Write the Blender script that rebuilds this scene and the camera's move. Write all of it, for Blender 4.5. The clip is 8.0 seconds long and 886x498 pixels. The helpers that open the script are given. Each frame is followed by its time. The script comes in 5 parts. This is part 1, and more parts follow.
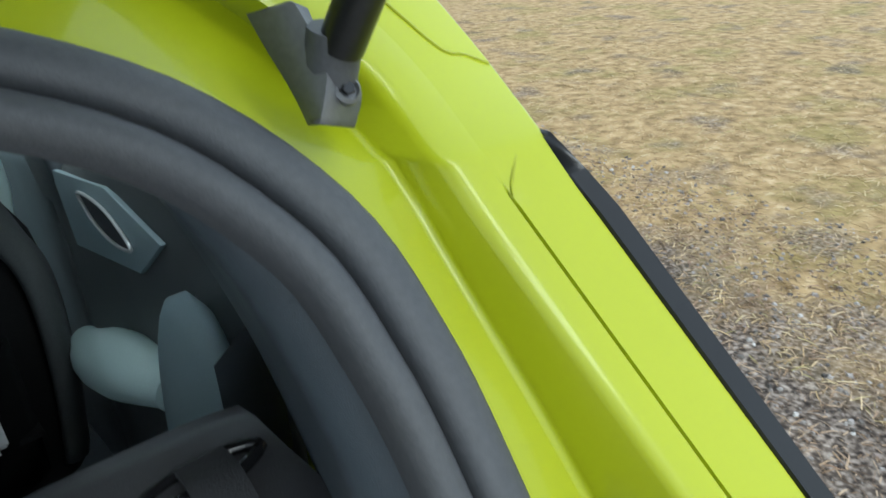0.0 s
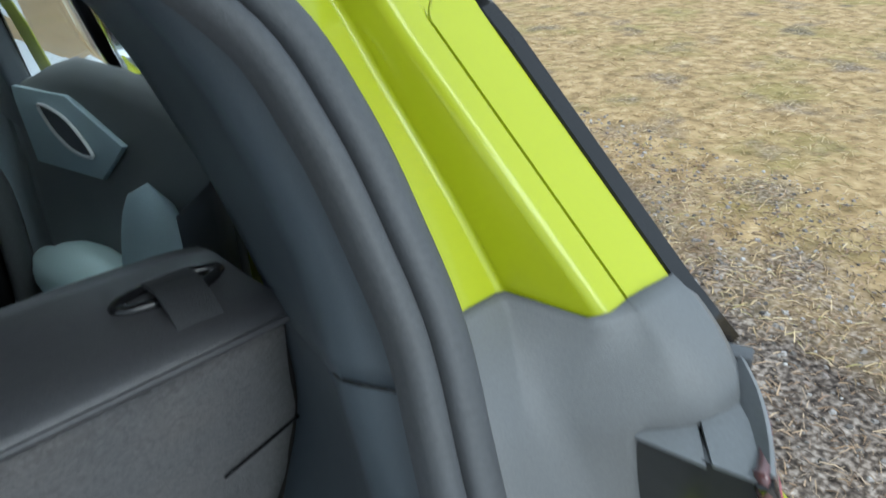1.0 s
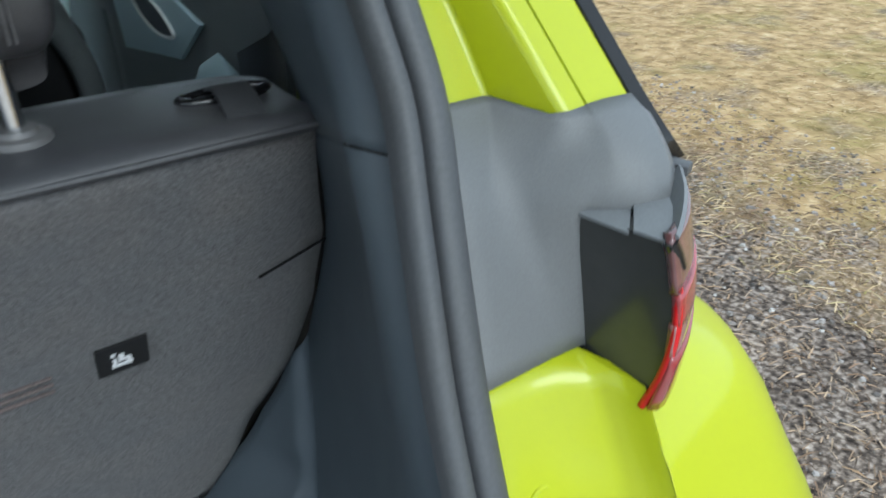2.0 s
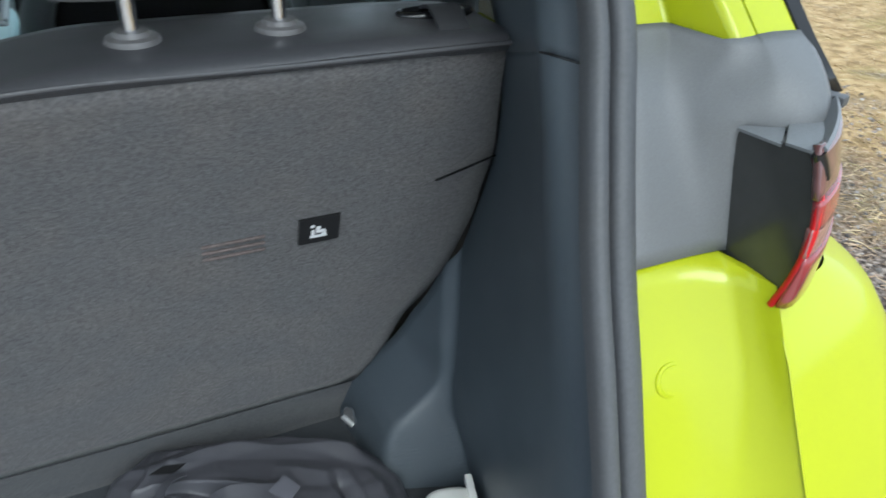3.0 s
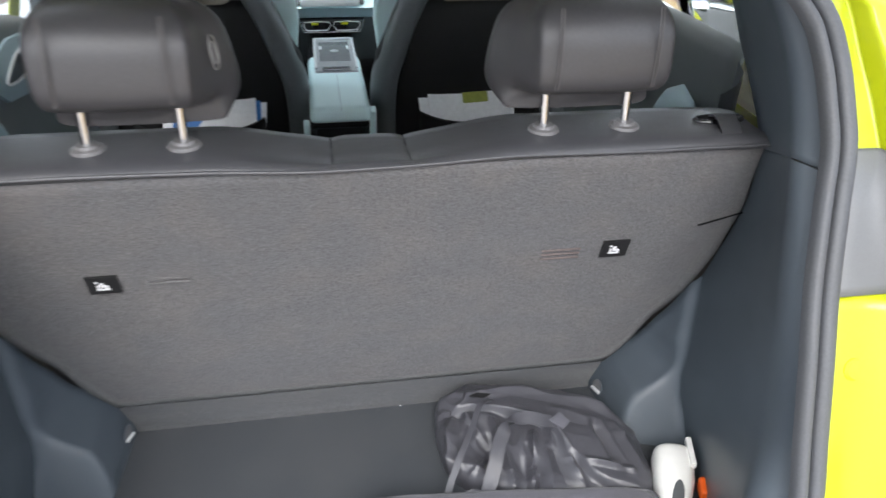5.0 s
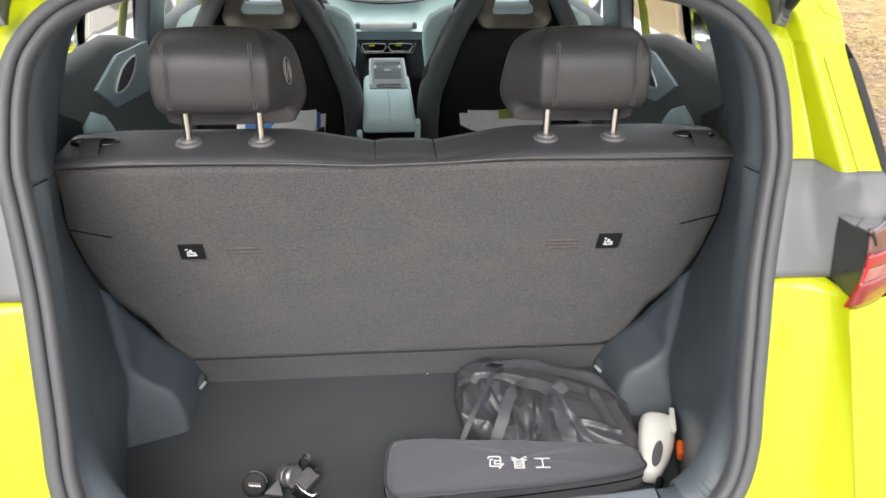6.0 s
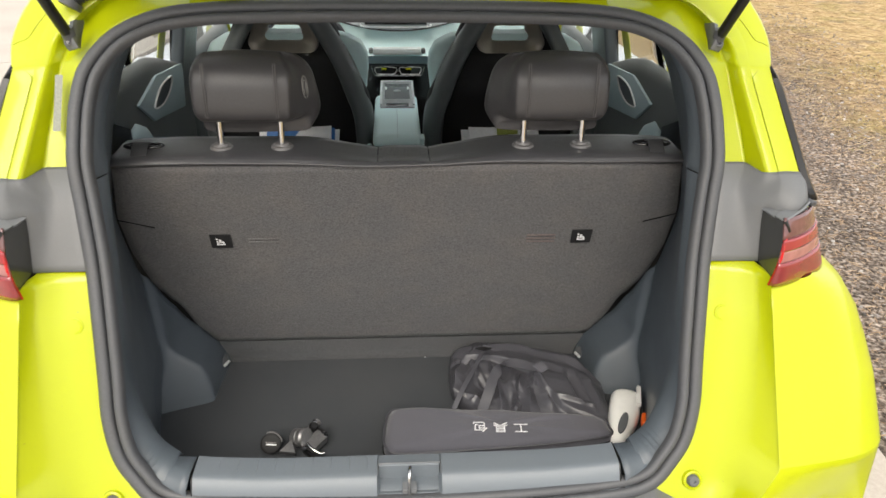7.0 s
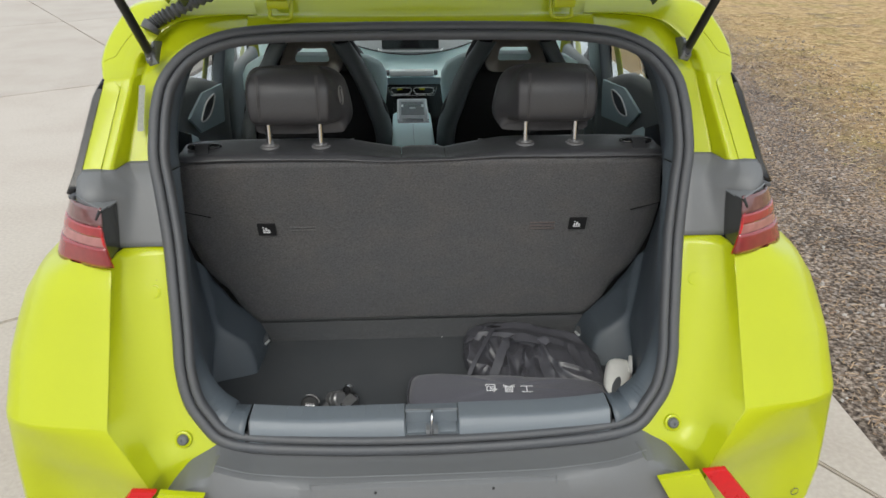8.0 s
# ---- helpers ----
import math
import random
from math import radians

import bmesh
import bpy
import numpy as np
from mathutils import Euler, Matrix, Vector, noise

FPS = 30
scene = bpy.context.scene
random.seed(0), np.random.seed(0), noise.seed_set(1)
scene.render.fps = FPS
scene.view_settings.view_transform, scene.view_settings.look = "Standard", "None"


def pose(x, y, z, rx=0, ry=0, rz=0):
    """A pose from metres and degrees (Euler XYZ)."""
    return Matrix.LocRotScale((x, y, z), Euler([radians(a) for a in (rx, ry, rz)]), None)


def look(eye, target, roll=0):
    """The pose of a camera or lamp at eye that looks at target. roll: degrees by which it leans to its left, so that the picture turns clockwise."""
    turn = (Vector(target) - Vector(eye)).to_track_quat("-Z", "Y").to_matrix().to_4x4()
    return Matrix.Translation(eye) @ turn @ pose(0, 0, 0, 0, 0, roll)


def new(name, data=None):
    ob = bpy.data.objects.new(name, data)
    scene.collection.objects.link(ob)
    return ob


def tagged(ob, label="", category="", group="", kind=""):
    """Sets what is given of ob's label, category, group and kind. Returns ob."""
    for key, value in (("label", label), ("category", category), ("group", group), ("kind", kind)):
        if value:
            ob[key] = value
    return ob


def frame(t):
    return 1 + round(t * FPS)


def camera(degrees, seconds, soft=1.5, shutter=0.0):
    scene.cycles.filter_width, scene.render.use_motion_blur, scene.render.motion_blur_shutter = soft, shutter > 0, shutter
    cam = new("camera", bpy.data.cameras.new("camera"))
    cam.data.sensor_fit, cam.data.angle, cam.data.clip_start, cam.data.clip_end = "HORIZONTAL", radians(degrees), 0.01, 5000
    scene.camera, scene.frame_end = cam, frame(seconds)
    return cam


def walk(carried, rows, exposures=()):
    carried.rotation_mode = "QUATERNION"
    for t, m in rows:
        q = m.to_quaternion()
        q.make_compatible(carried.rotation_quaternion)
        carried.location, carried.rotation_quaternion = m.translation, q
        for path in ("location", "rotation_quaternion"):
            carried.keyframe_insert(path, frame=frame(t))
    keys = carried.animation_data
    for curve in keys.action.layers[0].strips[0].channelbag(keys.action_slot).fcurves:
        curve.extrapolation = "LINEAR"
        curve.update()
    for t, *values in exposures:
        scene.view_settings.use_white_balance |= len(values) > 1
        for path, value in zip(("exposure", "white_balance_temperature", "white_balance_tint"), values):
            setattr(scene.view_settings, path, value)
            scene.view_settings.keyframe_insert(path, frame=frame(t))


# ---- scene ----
cam = camera(62.04, 8.0, shutter=0.5)
# seconds, eye (x to the car's right, y towards its front, z up), yaw, pitch, roll
ROWS = [
    (0.0, 0.4019, 0.2478, 1.4942, -40.409, -25.028, -3.757),
    (0.5, 0.3769, 0.2055, 1.4768, -42.413, -26.530, -3.244),
    (1.0, 0.3511, 0.1674, 1.4509, -43.413, -27.980, -2.064),
    (1.2, 0.3395, 0.1460, 1.4430, -43.194, -28.653, -1.394),
    (2.3, 0.2720, 0.0133, 1.3948, -35.054, -31.348, 1.561),
    (2.5, 0.2485, 0.0018, 1.3938, -33.086, -31.764, 2.041),
    (3.0, 0.2057, -0.0415, 1.3887, -26.779, -32.146, 2.623),
    (3.5, 0.1719, -0.0960, 1.4055, -22.144, -32.031, 2.547),
    (4.0, 0.1061, -0.1721, 1.4534, -17.279, -31.535, 2.094),
    (4.5, 0.0252, -0.2499, 1.5122, -13.619, -31.170, 1.793),
    (5.0, -0.0643, -0.3392, 1.5893, -10.279, -30.967, 1.362),
    (5.2, -0.0826, -0.3828, 1.6084, -9.041, -30.920, 1.387),
    (6.3, -0.0307, -0.6595, 1.6774, -5.180, -29.066, 1.238),
    (6.5, -0.0237, -0.7057, 1.6852, -5.255, -28.736, 1.470),
    (7.0, -0.0179, -0.8080, 1.7114, -4.136, -27.795, 1.045),
    (7.5, -0.0434, -0.9190, 1.7213, -3.688, -26.775, 0.599),
    (8.0, -0.0471, -1.0743, 1.7354, -3.238, -25.669, 0.133),
]
EXPOSURES = [(0.0, 0.32, 5600, -1), (1.2, 0.42, 5500, -1), (2.5, 0.48, 5600, 0), (3.5, 0.82, 5700, 3), (4.2, 1.13, 5950, 8), (5.0, 1.35, 6150, 10), (6.5, 1.03, 6850, 10), (7.0, 0.76, 6950, 9), (8.0, 0.17, 6400, 6)]
walk(cam, [(t, pose(x, y, z, 90 + pitch, 0, yaw) @ pose(0, 0, 0, 0, 0, roll)) for t, x, y, z, yaw, pitch, roll in ROWS], EXPOSURES)

# ---- light ----
world = bpy.data.worlds.new("sky")
scene.world = world
world.use_nodes = True
wn = world.node_tree
sky = wn.nodes.new("ShaderNodeTexSky")
sky.sky_type, sky.sun_disc = "NISHITA", False
SUN_ELEVATION, SUN_AZIMUTH = 47.0, 190.0
sky.sun_elevation, sky.sun_rotation = radians(SUN_ELEVATION), radians(SUN_AZIMUTH)
sky.air_density, sky.dust_density, sky.ozone_density = 1.0, 6.0, 1.0
grey_sky = wn.nodes.new("ShaderNodeMix")
grey_sky.data_type = "RGBA"
grey_sky.inputs[0].default_value = 0.75
grey_sky.inputs[7].default_value = (9.0, 9.4, 10.0, 1)
wn.links.new(sky.outputs[0], grey_sky.inputs[6])
background = wn.nodes["Background"]
background.inputs[1].default_value = 0.13
wn.links.new(grey_sky.outputs[2], background.inputs[0])
sun = new("sun", bpy.data.lights.new("sun", "SUN"))
sun.data.energy, sun.data.angle, sun.data.color = 1.8, radians(38), (1.0, 0.96, 0.9)
a, e = radians(SUN_AZIMUTH), radians(SUN_ELEVATION)
sun.matrix_world = look((0, 0, 0), (-math.sin(a) * math.cos(e), -math.cos(a) * math.cos(e), -math.sin(e)))
sun.location = (3, -4, 8)


# ---- materials ----
def material(name, colour, rough=0.5, metal=0.0, grain=(0, 0), stain=(0, 0, None), bump=(0, 0), coat=0.0, coat_rough=0.06, transmission=0.0, spec=0.5, speck=None, emit=None, sheen=0.0, per_object=0.0, stretch=None):
    """grain: scale and strength of fine light and dark; stain: scale, strength and colour of broad patches; bump: scale and depth."""
    m = bpy.data.materials.new(name)
    m.use_nodes = True
    nt = m.node_tree
    b = nt.nodes["Principled BSDF"]
    b.inputs["Base Color"].default_value = (*colour, 1)
    b.inputs["Roughness"].default_value, b.inputs["Metallic"].default_value = rough, metal
    b.inputs["Coat Weight"].default_value, b.inputs["Coat Roughness"].default_value = coat, coat_rough
    b.inputs["Transmission Weight"].default_value = transmission
    b.inputs["Specular IOR Level"].default_value = spec
    b.inputs["Sheen Weight"].default_value = sheen
    if emit:
        b.inputs["Emission Color"].default_value, b.inputs["Emission Strength"].default_value = (*emit[0], 1), emit[1]
    where = nt.nodes.new("ShaderNodeTexCoord").outputs["Object"]
    if stretch:
        mp = nt.nodes.new("ShaderNodeMapping")
        mp.inputs["Scale"].default_value = stretch
        nt.links.new(where, mp.inputs["Vector"])
        where = mp.outputs[0]

    def noise_at(scale, detail=4.0):
        n = nt.nodes.new("ShaderNodeTexNoise")
        n.inputs["Scale"].default_value, n.inputs["Detail"].default_value = scale, detail
        nt.links.new(where, n.inputs["Vector"])
        return n.outputs["Fac"]

    def ramp(value, lo, hi, c0, c1):
        r = nt.nodes.new("ShaderNodeValToRGB")
        r.color_ramp.elements[0].position, r.color_ramp.elements[1].position = lo, hi
        r.color_ramp.elements[0].color, r.color_ramp.elements[1].color = (*c0, 1), (*c1, 1)
        nt.links.new(value, r.inputs[0])
        return r.outputs[0]

    def blend(kind, fac, one, two):
        x = nt.nodes.new("ShaderNodeMix")
        x.data_type, x.blend_type = "RGBA", kind
        for socket, value in ((x.inputs[0], fac), (x.inputs[6], one), (x.inputs[7], two)):
            if isinstance(value, (float, int, tuple)):
                socket.default_value = value if not isinstance(value, tuple) else (*value, 1)
            else:
                nt.links.new(value, socket)
        return x.outputs[2]

    out = None
    if stain[1]:
        out = blend("MIX", ramp(noise_at(stain[0], 5), 0.42, 0.72, (0, 0, 0), (stain[1],) * 3), colour, stain[2])
    if grain[1]:
        g = ramp(noise_at(grain[0], 3), 0.25, 0.75, (1 - grain[1],) * 3, (1 + grain[1],) * 3)
        out = blend("MULTIPLY", 1.0, out if out is not None else colour, g)
    if speck:
        s = ramp(noise_at(speck[0], 2), speck[1], speck[1] + 0.05, (0, 0, 0), (1, 1, 1))
        out = blend("MIX", s, out if out is not None else colour, speck[2])
    if per_object:
        info = nt.nodes.new("ShaderNodeObjectInfo")
        out = blend("MULTIPLY", 1.0, out if out is not None else colour, ramp(info.outputs["Random"], 0, 1, (1 - per_object,) * 3, (1 + per_object,) * 3))
    if out is not None:
        nt.links.new(out, b.inputs["Base Color"])
    if grain[1] or stain[1]:
        r = nt.nodes.new("ShaderNodeMapRange")
        r.inputs[3].default_value, r.inputs[4].default_value = max(rough - 0.09, 0.02), min(rough + 0.09, 1)
        nt.links.new(noise_at(max(stain[0], 3) * 1.7, 4), r.inputs[0])
        nt.links.new(r.outputs[0], b.inputs["Roughness"])
    if bump[1]:
        k = nt.nodes.new("ShaderNodeBump")
        k.inputs["Strength"].default_value, k.inputs["Distance"].default_value = 1.0, bump[1]
        nt.links.new(noise_at(bump[0], 3), k.inputs["Height"])
        nt.links.new(k.outputs[0], b.inputs["Normal"])
    return m


PAINT = material("lime_paint", (0.385, 0.432, 0.003), 0.38, grain=(9, 0.02), stain=(5, 0.10, (0.35, 0.375, 0.015)), coat=0.45, coat_rough=0.10, spec=0.3, speck=(70, 0.775, (0.30, 0.31, 0.03)))
CLADDING = material("grey_cladding_plastic", (0.125, 0.129, 0.134), 0.50, grain=(900, 0.12), stain=(9, 0.25, (0.135, 0.133, 0.130)), bump=(1400, 0.00025))
RUBBER = material("black_rubber", (0.067, 0.070, 0.077), 0.55, grain=(300, 0.12), stain=(14, 0.25, (0.080, 0.077, 0.074)), bump=(700, 0.0002))
TRIM = material("dark_trim_plastic", (0.070, 0.085, 0.101), 0.36, grain=(1100, 0.12), stain=(6, 0.25, (0.086, 0.098, 0.107)), bump=(1500, 0.0003))
STRAP = material("black_webbing", (0.032, 0.033, 0.036), 0.7, grain=(700, 0.25), bump=(900, 0.0004))
WORN_PRINT = material("worn_red_print", (0.126, 0.099, 0.095), 0.9, grain=(400, 0.4), stain=(60, 0.6, (0.10, 0.090, 0.088)))
SILL_GREY = material("grey_sill_plastic", (0.125, 0.145, 0.165), 0.38, grain=(1100, 0.12), stain=(6, 0.3, (0.150, 0.163, 0.176)), bump=(1500, 0.0003))
CARPET = material("charcoal_carpet", (0.092, 0.0905, 0.094), 0.95, grain=(300, 0.45), stain=(15, 0.5, (0.124, 0.111, 0.104)), bump=(560, 0.0013), sheen=0.2, speck=(800, 0.69, (0.19, 0.17, 0.16)), stretch=(0.8, 1.0, 1.0))
FLOOR_FELT = material("black_boot_carpet", (0.031, 0.036, 0.042), 0.97, grain=(500, 0.4), stain=(5, 0.4, (0.058, 0.060, 0.063)), bump=(800, 0.001), sheen=0.15)
LEATHER = material("dark_leatherette", (0.060, 0.060, 0.065), 0.33, grain=(260, 0.10), stain=(10, 0.25, (0.078, 0.076, 0.080)), bump=(850, 0.0003))
SEAT_DARK = material("black_seat_shell", (0.014, 0.014, 0.015), 0.6, spec=0.3, grain=(260, 0.12), stain=(8, 0.2, (0.019, 0.018, 0.019)), bump=(700, 0.0003))
PALE = material("pale_blue_trim", (0.72, 0.92, 0.93), 0.5, grain=(500, 0.04), stain=(5, 0.15, (0.58, 0.81, 0.83)), bump=(900, 0.0002))
STEEL_BLUE = material("grey_blue_trim", (0.40, 0.52, 0.57), 0.5, grain=(500, 0.05), stain=(5, 0.15, (0.36, 0.47, 0.52)), bump=(900, 0.0002))
SILVER = material("silver_plastic", (0.72, 0.74, 0.75), 0.3, 0.3, grain=(200, 0.05))
CHROME = material("brushed_chrome", (0.62, 0.62, 0.63), 0.16, 1.0, grain=(300, 0.05))
STEEL = material("dark_metal", (0.05, 0.05, 0.052), 0.35, 0.85, grain=(200, 0.1))
GOLD = material("champagne_metal_plastic", (0.30, 0.265, 0.225), 0.36, 0.5, grain=(300, 0.05))
BLACK = material("gloss_black_plastic", (0.010, 0.010, 0.011), 0.12, grain=(60, 0.1))
GLASS = material("tinted_glass", (0.93, 0.96, 0.95), 0.02, transmission=1.0)
SIDE_GLASS = material("black_quarter_glass", (0.012, 0.012, 0.013), 0.22, grain=(20, 0.1), spec=0.35)
RED_LENS = material("red_lamp_lens", (0.27, 0.028, 0.032), 0.16, grain=(70, 0.10), coat=0.6)
DARK_RED = material("smoked_red_lens", (0.22, 0.026, 0.030), 0.18, grain=(60, 0.15), coat=0.6)
CLEAR_LENS = material("clear_grey_lens", (0.32, 0.135, 0.13), 0.14, grain=(60, 0.15), coat=0.6)
SMOKED_LENS = material("smoked_lens", (0.125, 0.052, 0.052), 0.10, grain=(60, 0.2), stain=(30, 0.3, (0.14, 0.09, 0.09)), coat=0.6)
LAMP_HOUSING = material("dark_lamp_housing", (0.030, 0.031, 0.030), 0.22, grain=(80, 0.08), stain=(16, 0.3, (0.05, 0.05, 0.047)), coat=0.3)
NYLON = material("black_nylon_cloth", (0.062, 0.062, 0.072), 0.38, grain=(900, 0.15), stain=(12, 0.2, (0.048, 0.048, 0.053)), spec=0.65, bump=(1500, 0.0002))
POUCH = material("charcoal_pouch_cloth", (0.086, 0.086, 0.104), 0.85, grain=(900, 0.2), stain=(10, 0.2, (0.095, 0.09, 0.10)), bump=(1300, 0.0004), sheen=0.2)
WHITE_PLASTIC = material("white_plastic", (0.84, 0.83, 0.79), 0.35, grain=(60, 0.03), stain=(18, 0.12, (0.58, 0.56, 0.51)))
GREY_GRIP = material("grey_soft_grip", (0.10, 0.105, 0.11), 0.6, grain=(300, 0.1))
ORANGE = material("orange_plastic", (0.85, 0.13, 0.01), 0.4, grain=(80, 0.05))
PRINT = material("white_print", (0.74, 0.74, 0.76), 0.6, grain=(200, 0.08))
LABEL_BLACK = material("black_fabric_label", (0.008, 0.008, 0.009), 0.7, grain=(500, 0.2))
PAPER = material("white_paper", (0.80, 0.81, 0.83), 0.6, grain=(90, 0.06))
BLUE_PAPER = material("blue_print", (0.03, 0.16, 0.48), 0.5, grain=(90, 0.1))
OLIVE_PRINT = material("olive_print", (0.25, 0.28, 0.04), 0.55, grain=(90, 0.15))
STICKER = material("grey_paper_sticker", (0.20, 0.21, 0.17), 0.5, grain=(300, 0.2))
THREAD = material("grey_thread", (0.085, 0.08, 0.08), 0.8, grain=(600, 0.2))
TYRE = material("tyre_rubber", (0.018, 0.018, 0.018), 0.8, grain=(120, 0.2))
CONCRETE = material("pale_concrete", (0.395, 0.353, 0.310), 0.85, grain=(55, 0.10), stain=(1.6, 0.6, (0.33, 0.283, 0.24)), bump=(140, 0.0015), speck=(30, 0.72, (0.28, 0.255, 0.23)), per_object=0.05)


# ---- mesh helpers ----
def link_mesh(name, verts, faces, mats, parent=None, label="", smooth=40, index=None):
    me = bpy.data.meshes.new(name)
    me.from_pydata([tuple(v) for v in verts], [], [tuple(f) for f in faces])
    for m in mats if isinstance(mats, (list, tuple)) else [mats]:
        me.materials.append(m)
    if index is not None:
        me.polygons.foreach_set("material_index", index)
    if smooth:
        me.polygons.foreach_set("use_smooth", [True] * len(me.polygons))
        me.set_sharp_from_angle(angle=radians(smooth))
    me.update()
    ob = new(name, me)
    ob.parent = parent
    if label:
        ob["label"] = label
    return ob


def part(name, bm, mats, parent=None, label="", smooth=40):
    """Links a bmesh as one mesh object under a thing or a part."""
    me = bpy.data.meshes.new(name)
    bm.normal_update()
    bm.to_mesh(me)
    bm.free()
    for m in mats if isinstance(mats, (list, tuple)) else [mats]:
        me.materials.append(m)
    if smooth:
        me.polygons.foreach_set("use_smooth", [True] * len(me.polygons))
        me.set_sharp_from_angle(angle=radians(smooth))
    ob = new(name, me)
    ob.parent = parent
    if label:
        ob["label"] = label
    return ob


def thing(name, label, category, at=(0, 0, 0), group="", kind=""):
    ob = new(name)
    ob.empty_display_size = 0.05
    ob.location = at
    return tagged(ob, label, category, group, kind)


def box(size, m=None, bevel=0.0, segments=2, taper=None):
    """A bevelled box about its own middle, moved by m. taper: x and y scale of its top."""
    bm = bmesh.new()
    bmesh.ops.create_cube(bm, size=1.0)
    for v in bm.verts:
        k = taper if taper and v.co.z > 0 else (1, 1)
        v.co = (v.co.x * size[0] * k[0], v.co.y * size[1] * k[1], v.co.z * size[2])
    if bevel:
        bmesh.ops.bevel(bm, geom=bm.edges[:], offset=bevel, segments=segments, profile=0.6, affect="EDGES")
    if m:
        bmesh.ops.transform(bm, matrix=m, verts=bm.verts[:])
    return bm


def prism(outline, depth, m=None, bevel=0.0, segments=2):
    """A flat shape in x and y, from z = 0 up to depth."""
    bm = bmesh.new()
    low = [bm.verts.new((x, y, 0)) for x, y in outline]
    high = [bm.verts.new((x, y, depth)) for x, y in outline]
    bm.faces.new(low[::-1])
    top = bm.faces.new(high)
    n = len(outline)
    for k in range(n):
        bm.faces.new((low[k], low[(k + 1) % n], high[(k + 1) % n], high[k]))
    bmesh.ops.recalc_face_normals(bm, faces=bm.faces[:])
    if bevel:
        bmesh.ops.bevel(bm, geom=list(top.edges), offset=bevel, segments=segments, profile=0.6, affect="EDGES")
    if m:
        bmesh.ops.transform(bm, matrix=m, verts=bm.verts[:])
    return bm


def lathe(profile, steps=24, m=None, closed=True):
    """Radius and height pairs turned about z."""
    bm = bmesh.new()
    rings = [[bm.verts.new((r * math.cos(2 * math.pi * k / steps), r * math.sin(2 * math.pi * k / steps), z)) for k in range(steps)] for r, z in profile]
    for one, two in zip(rings, rings[1:]):
        for k in range(steps):
            bm.faces.new((one[k], one[(k + 1) % steps], two[(k + 1) % steps], two[k]))
    if closed:
        bm.faces.new(rings[0][::-1])
        bm.faces.new(rings[-1])
    bmesh.ops.recalc_face_normals(bm, faces=bm.faces[:])
    if m:
        bmesh.ops.transform(bm, matrix=m, verts=bm.verts[:])
    return bm


def loft(rows, closed_u=False, closed_v=False, caps=False):
    """A sheet through rows of points."""
    n, k = len(rows), len(rows[0])
    verts = [p for row in rows for p in row]
    faces = [(i * k + j, i * k + (j + 1) % k, (i + 1) % n * k + (j + 1) % k, (i + 1) % n * k + j)
             for i in range(n if closed_u else n - 1) for j in range(k if closed_v else k - 1)]
    if caps:
        faces += [tuple(range(k))[::-1], tuple((n - 1) * k + j for j in range(k))]
    return verts, faces


def sheet(name, rows, mat, parent, label="", thick=0.0, smooth=40, crisp=False, **more):
    """A lofted sheet as a part; thick: metres of solid depth; crisp: broad faces stay flat between tight bends."""
    verts, faces = loft(rows, **more)
    ob = link_mesh(name, verts, faces, mat, parent, label, smooth)
    if thick:
        s = ob.modifiers.new("thickness", "SOLIDIFY")
        s.thickness, s.offset = thick, -1
    if crisp:
        w = ob.modifiers.new("flat_faces", "WEIGHTED_NORMAL")
        w.keep_sharp, w.weight = True, 80
    return ob


def smooth_path(points, per=6, closed=False):
    """A rounded line through the points (Catmull-Rom)."""
    p = [Vector(q) for q in points]
    n, out = len(p), []
    for k in range(n if closed else n - 1):
        a, b = (p[(k - 1) % n], p[(k + 2) % n]) if closed else (p[max(k - 1, 0)], p[min(k + 2, n - 1)])
        q, r = p[k], p[(k + 1) % n]
        for s in range(per):
            t = s / per
            out.append(0.5 * ((2 * q) + (r - a) * t + (2 * a - 5 * q + 4 * r - b) * t * t + (3 * q - a - 3 * r + b) * t ** 3))
    return out if closed else out + [p[-1]]


def tube(points, radius, steps=10, closed=False, per=6, caps=True):
    """A round rod along a rounded line; radius may be a function of 0..1."""
    line = smooth_path(points, per, closed) if per > 1 else [Vector(q) for q in points]
    n, rows, side = len(line), [], None
    for k, q in enumerate(line):
        along = (line[(k + 1) % n] - line[k - 1] if closed else line[min(k + 1, n - 1)] - line[max(k - 1, 0)]).normalized()
        if side is None:
            side = along.orthogonal().normalized()
        side = (side - side.dot(along) * along).normalized()
        up = along.cross(side)
        r = radius(k / max(n - 1, 1)) if callable(radius) else radius
        rows.append([q + r * (math.cos(2 * math.pi * j / steps) * side + math.sin(2 * math.pi * j / steps) * up) for j in range(steps)])
    return loft(rows, closed_u=closed, closed_v=True, caps=caps and not closed)


def rod(name, points, radius, mat, parent, label="", **more):
    verts, faces = tube(points, radius, **more)
    return link_mesh(name, verts, faces, mat, parent, label, 60)


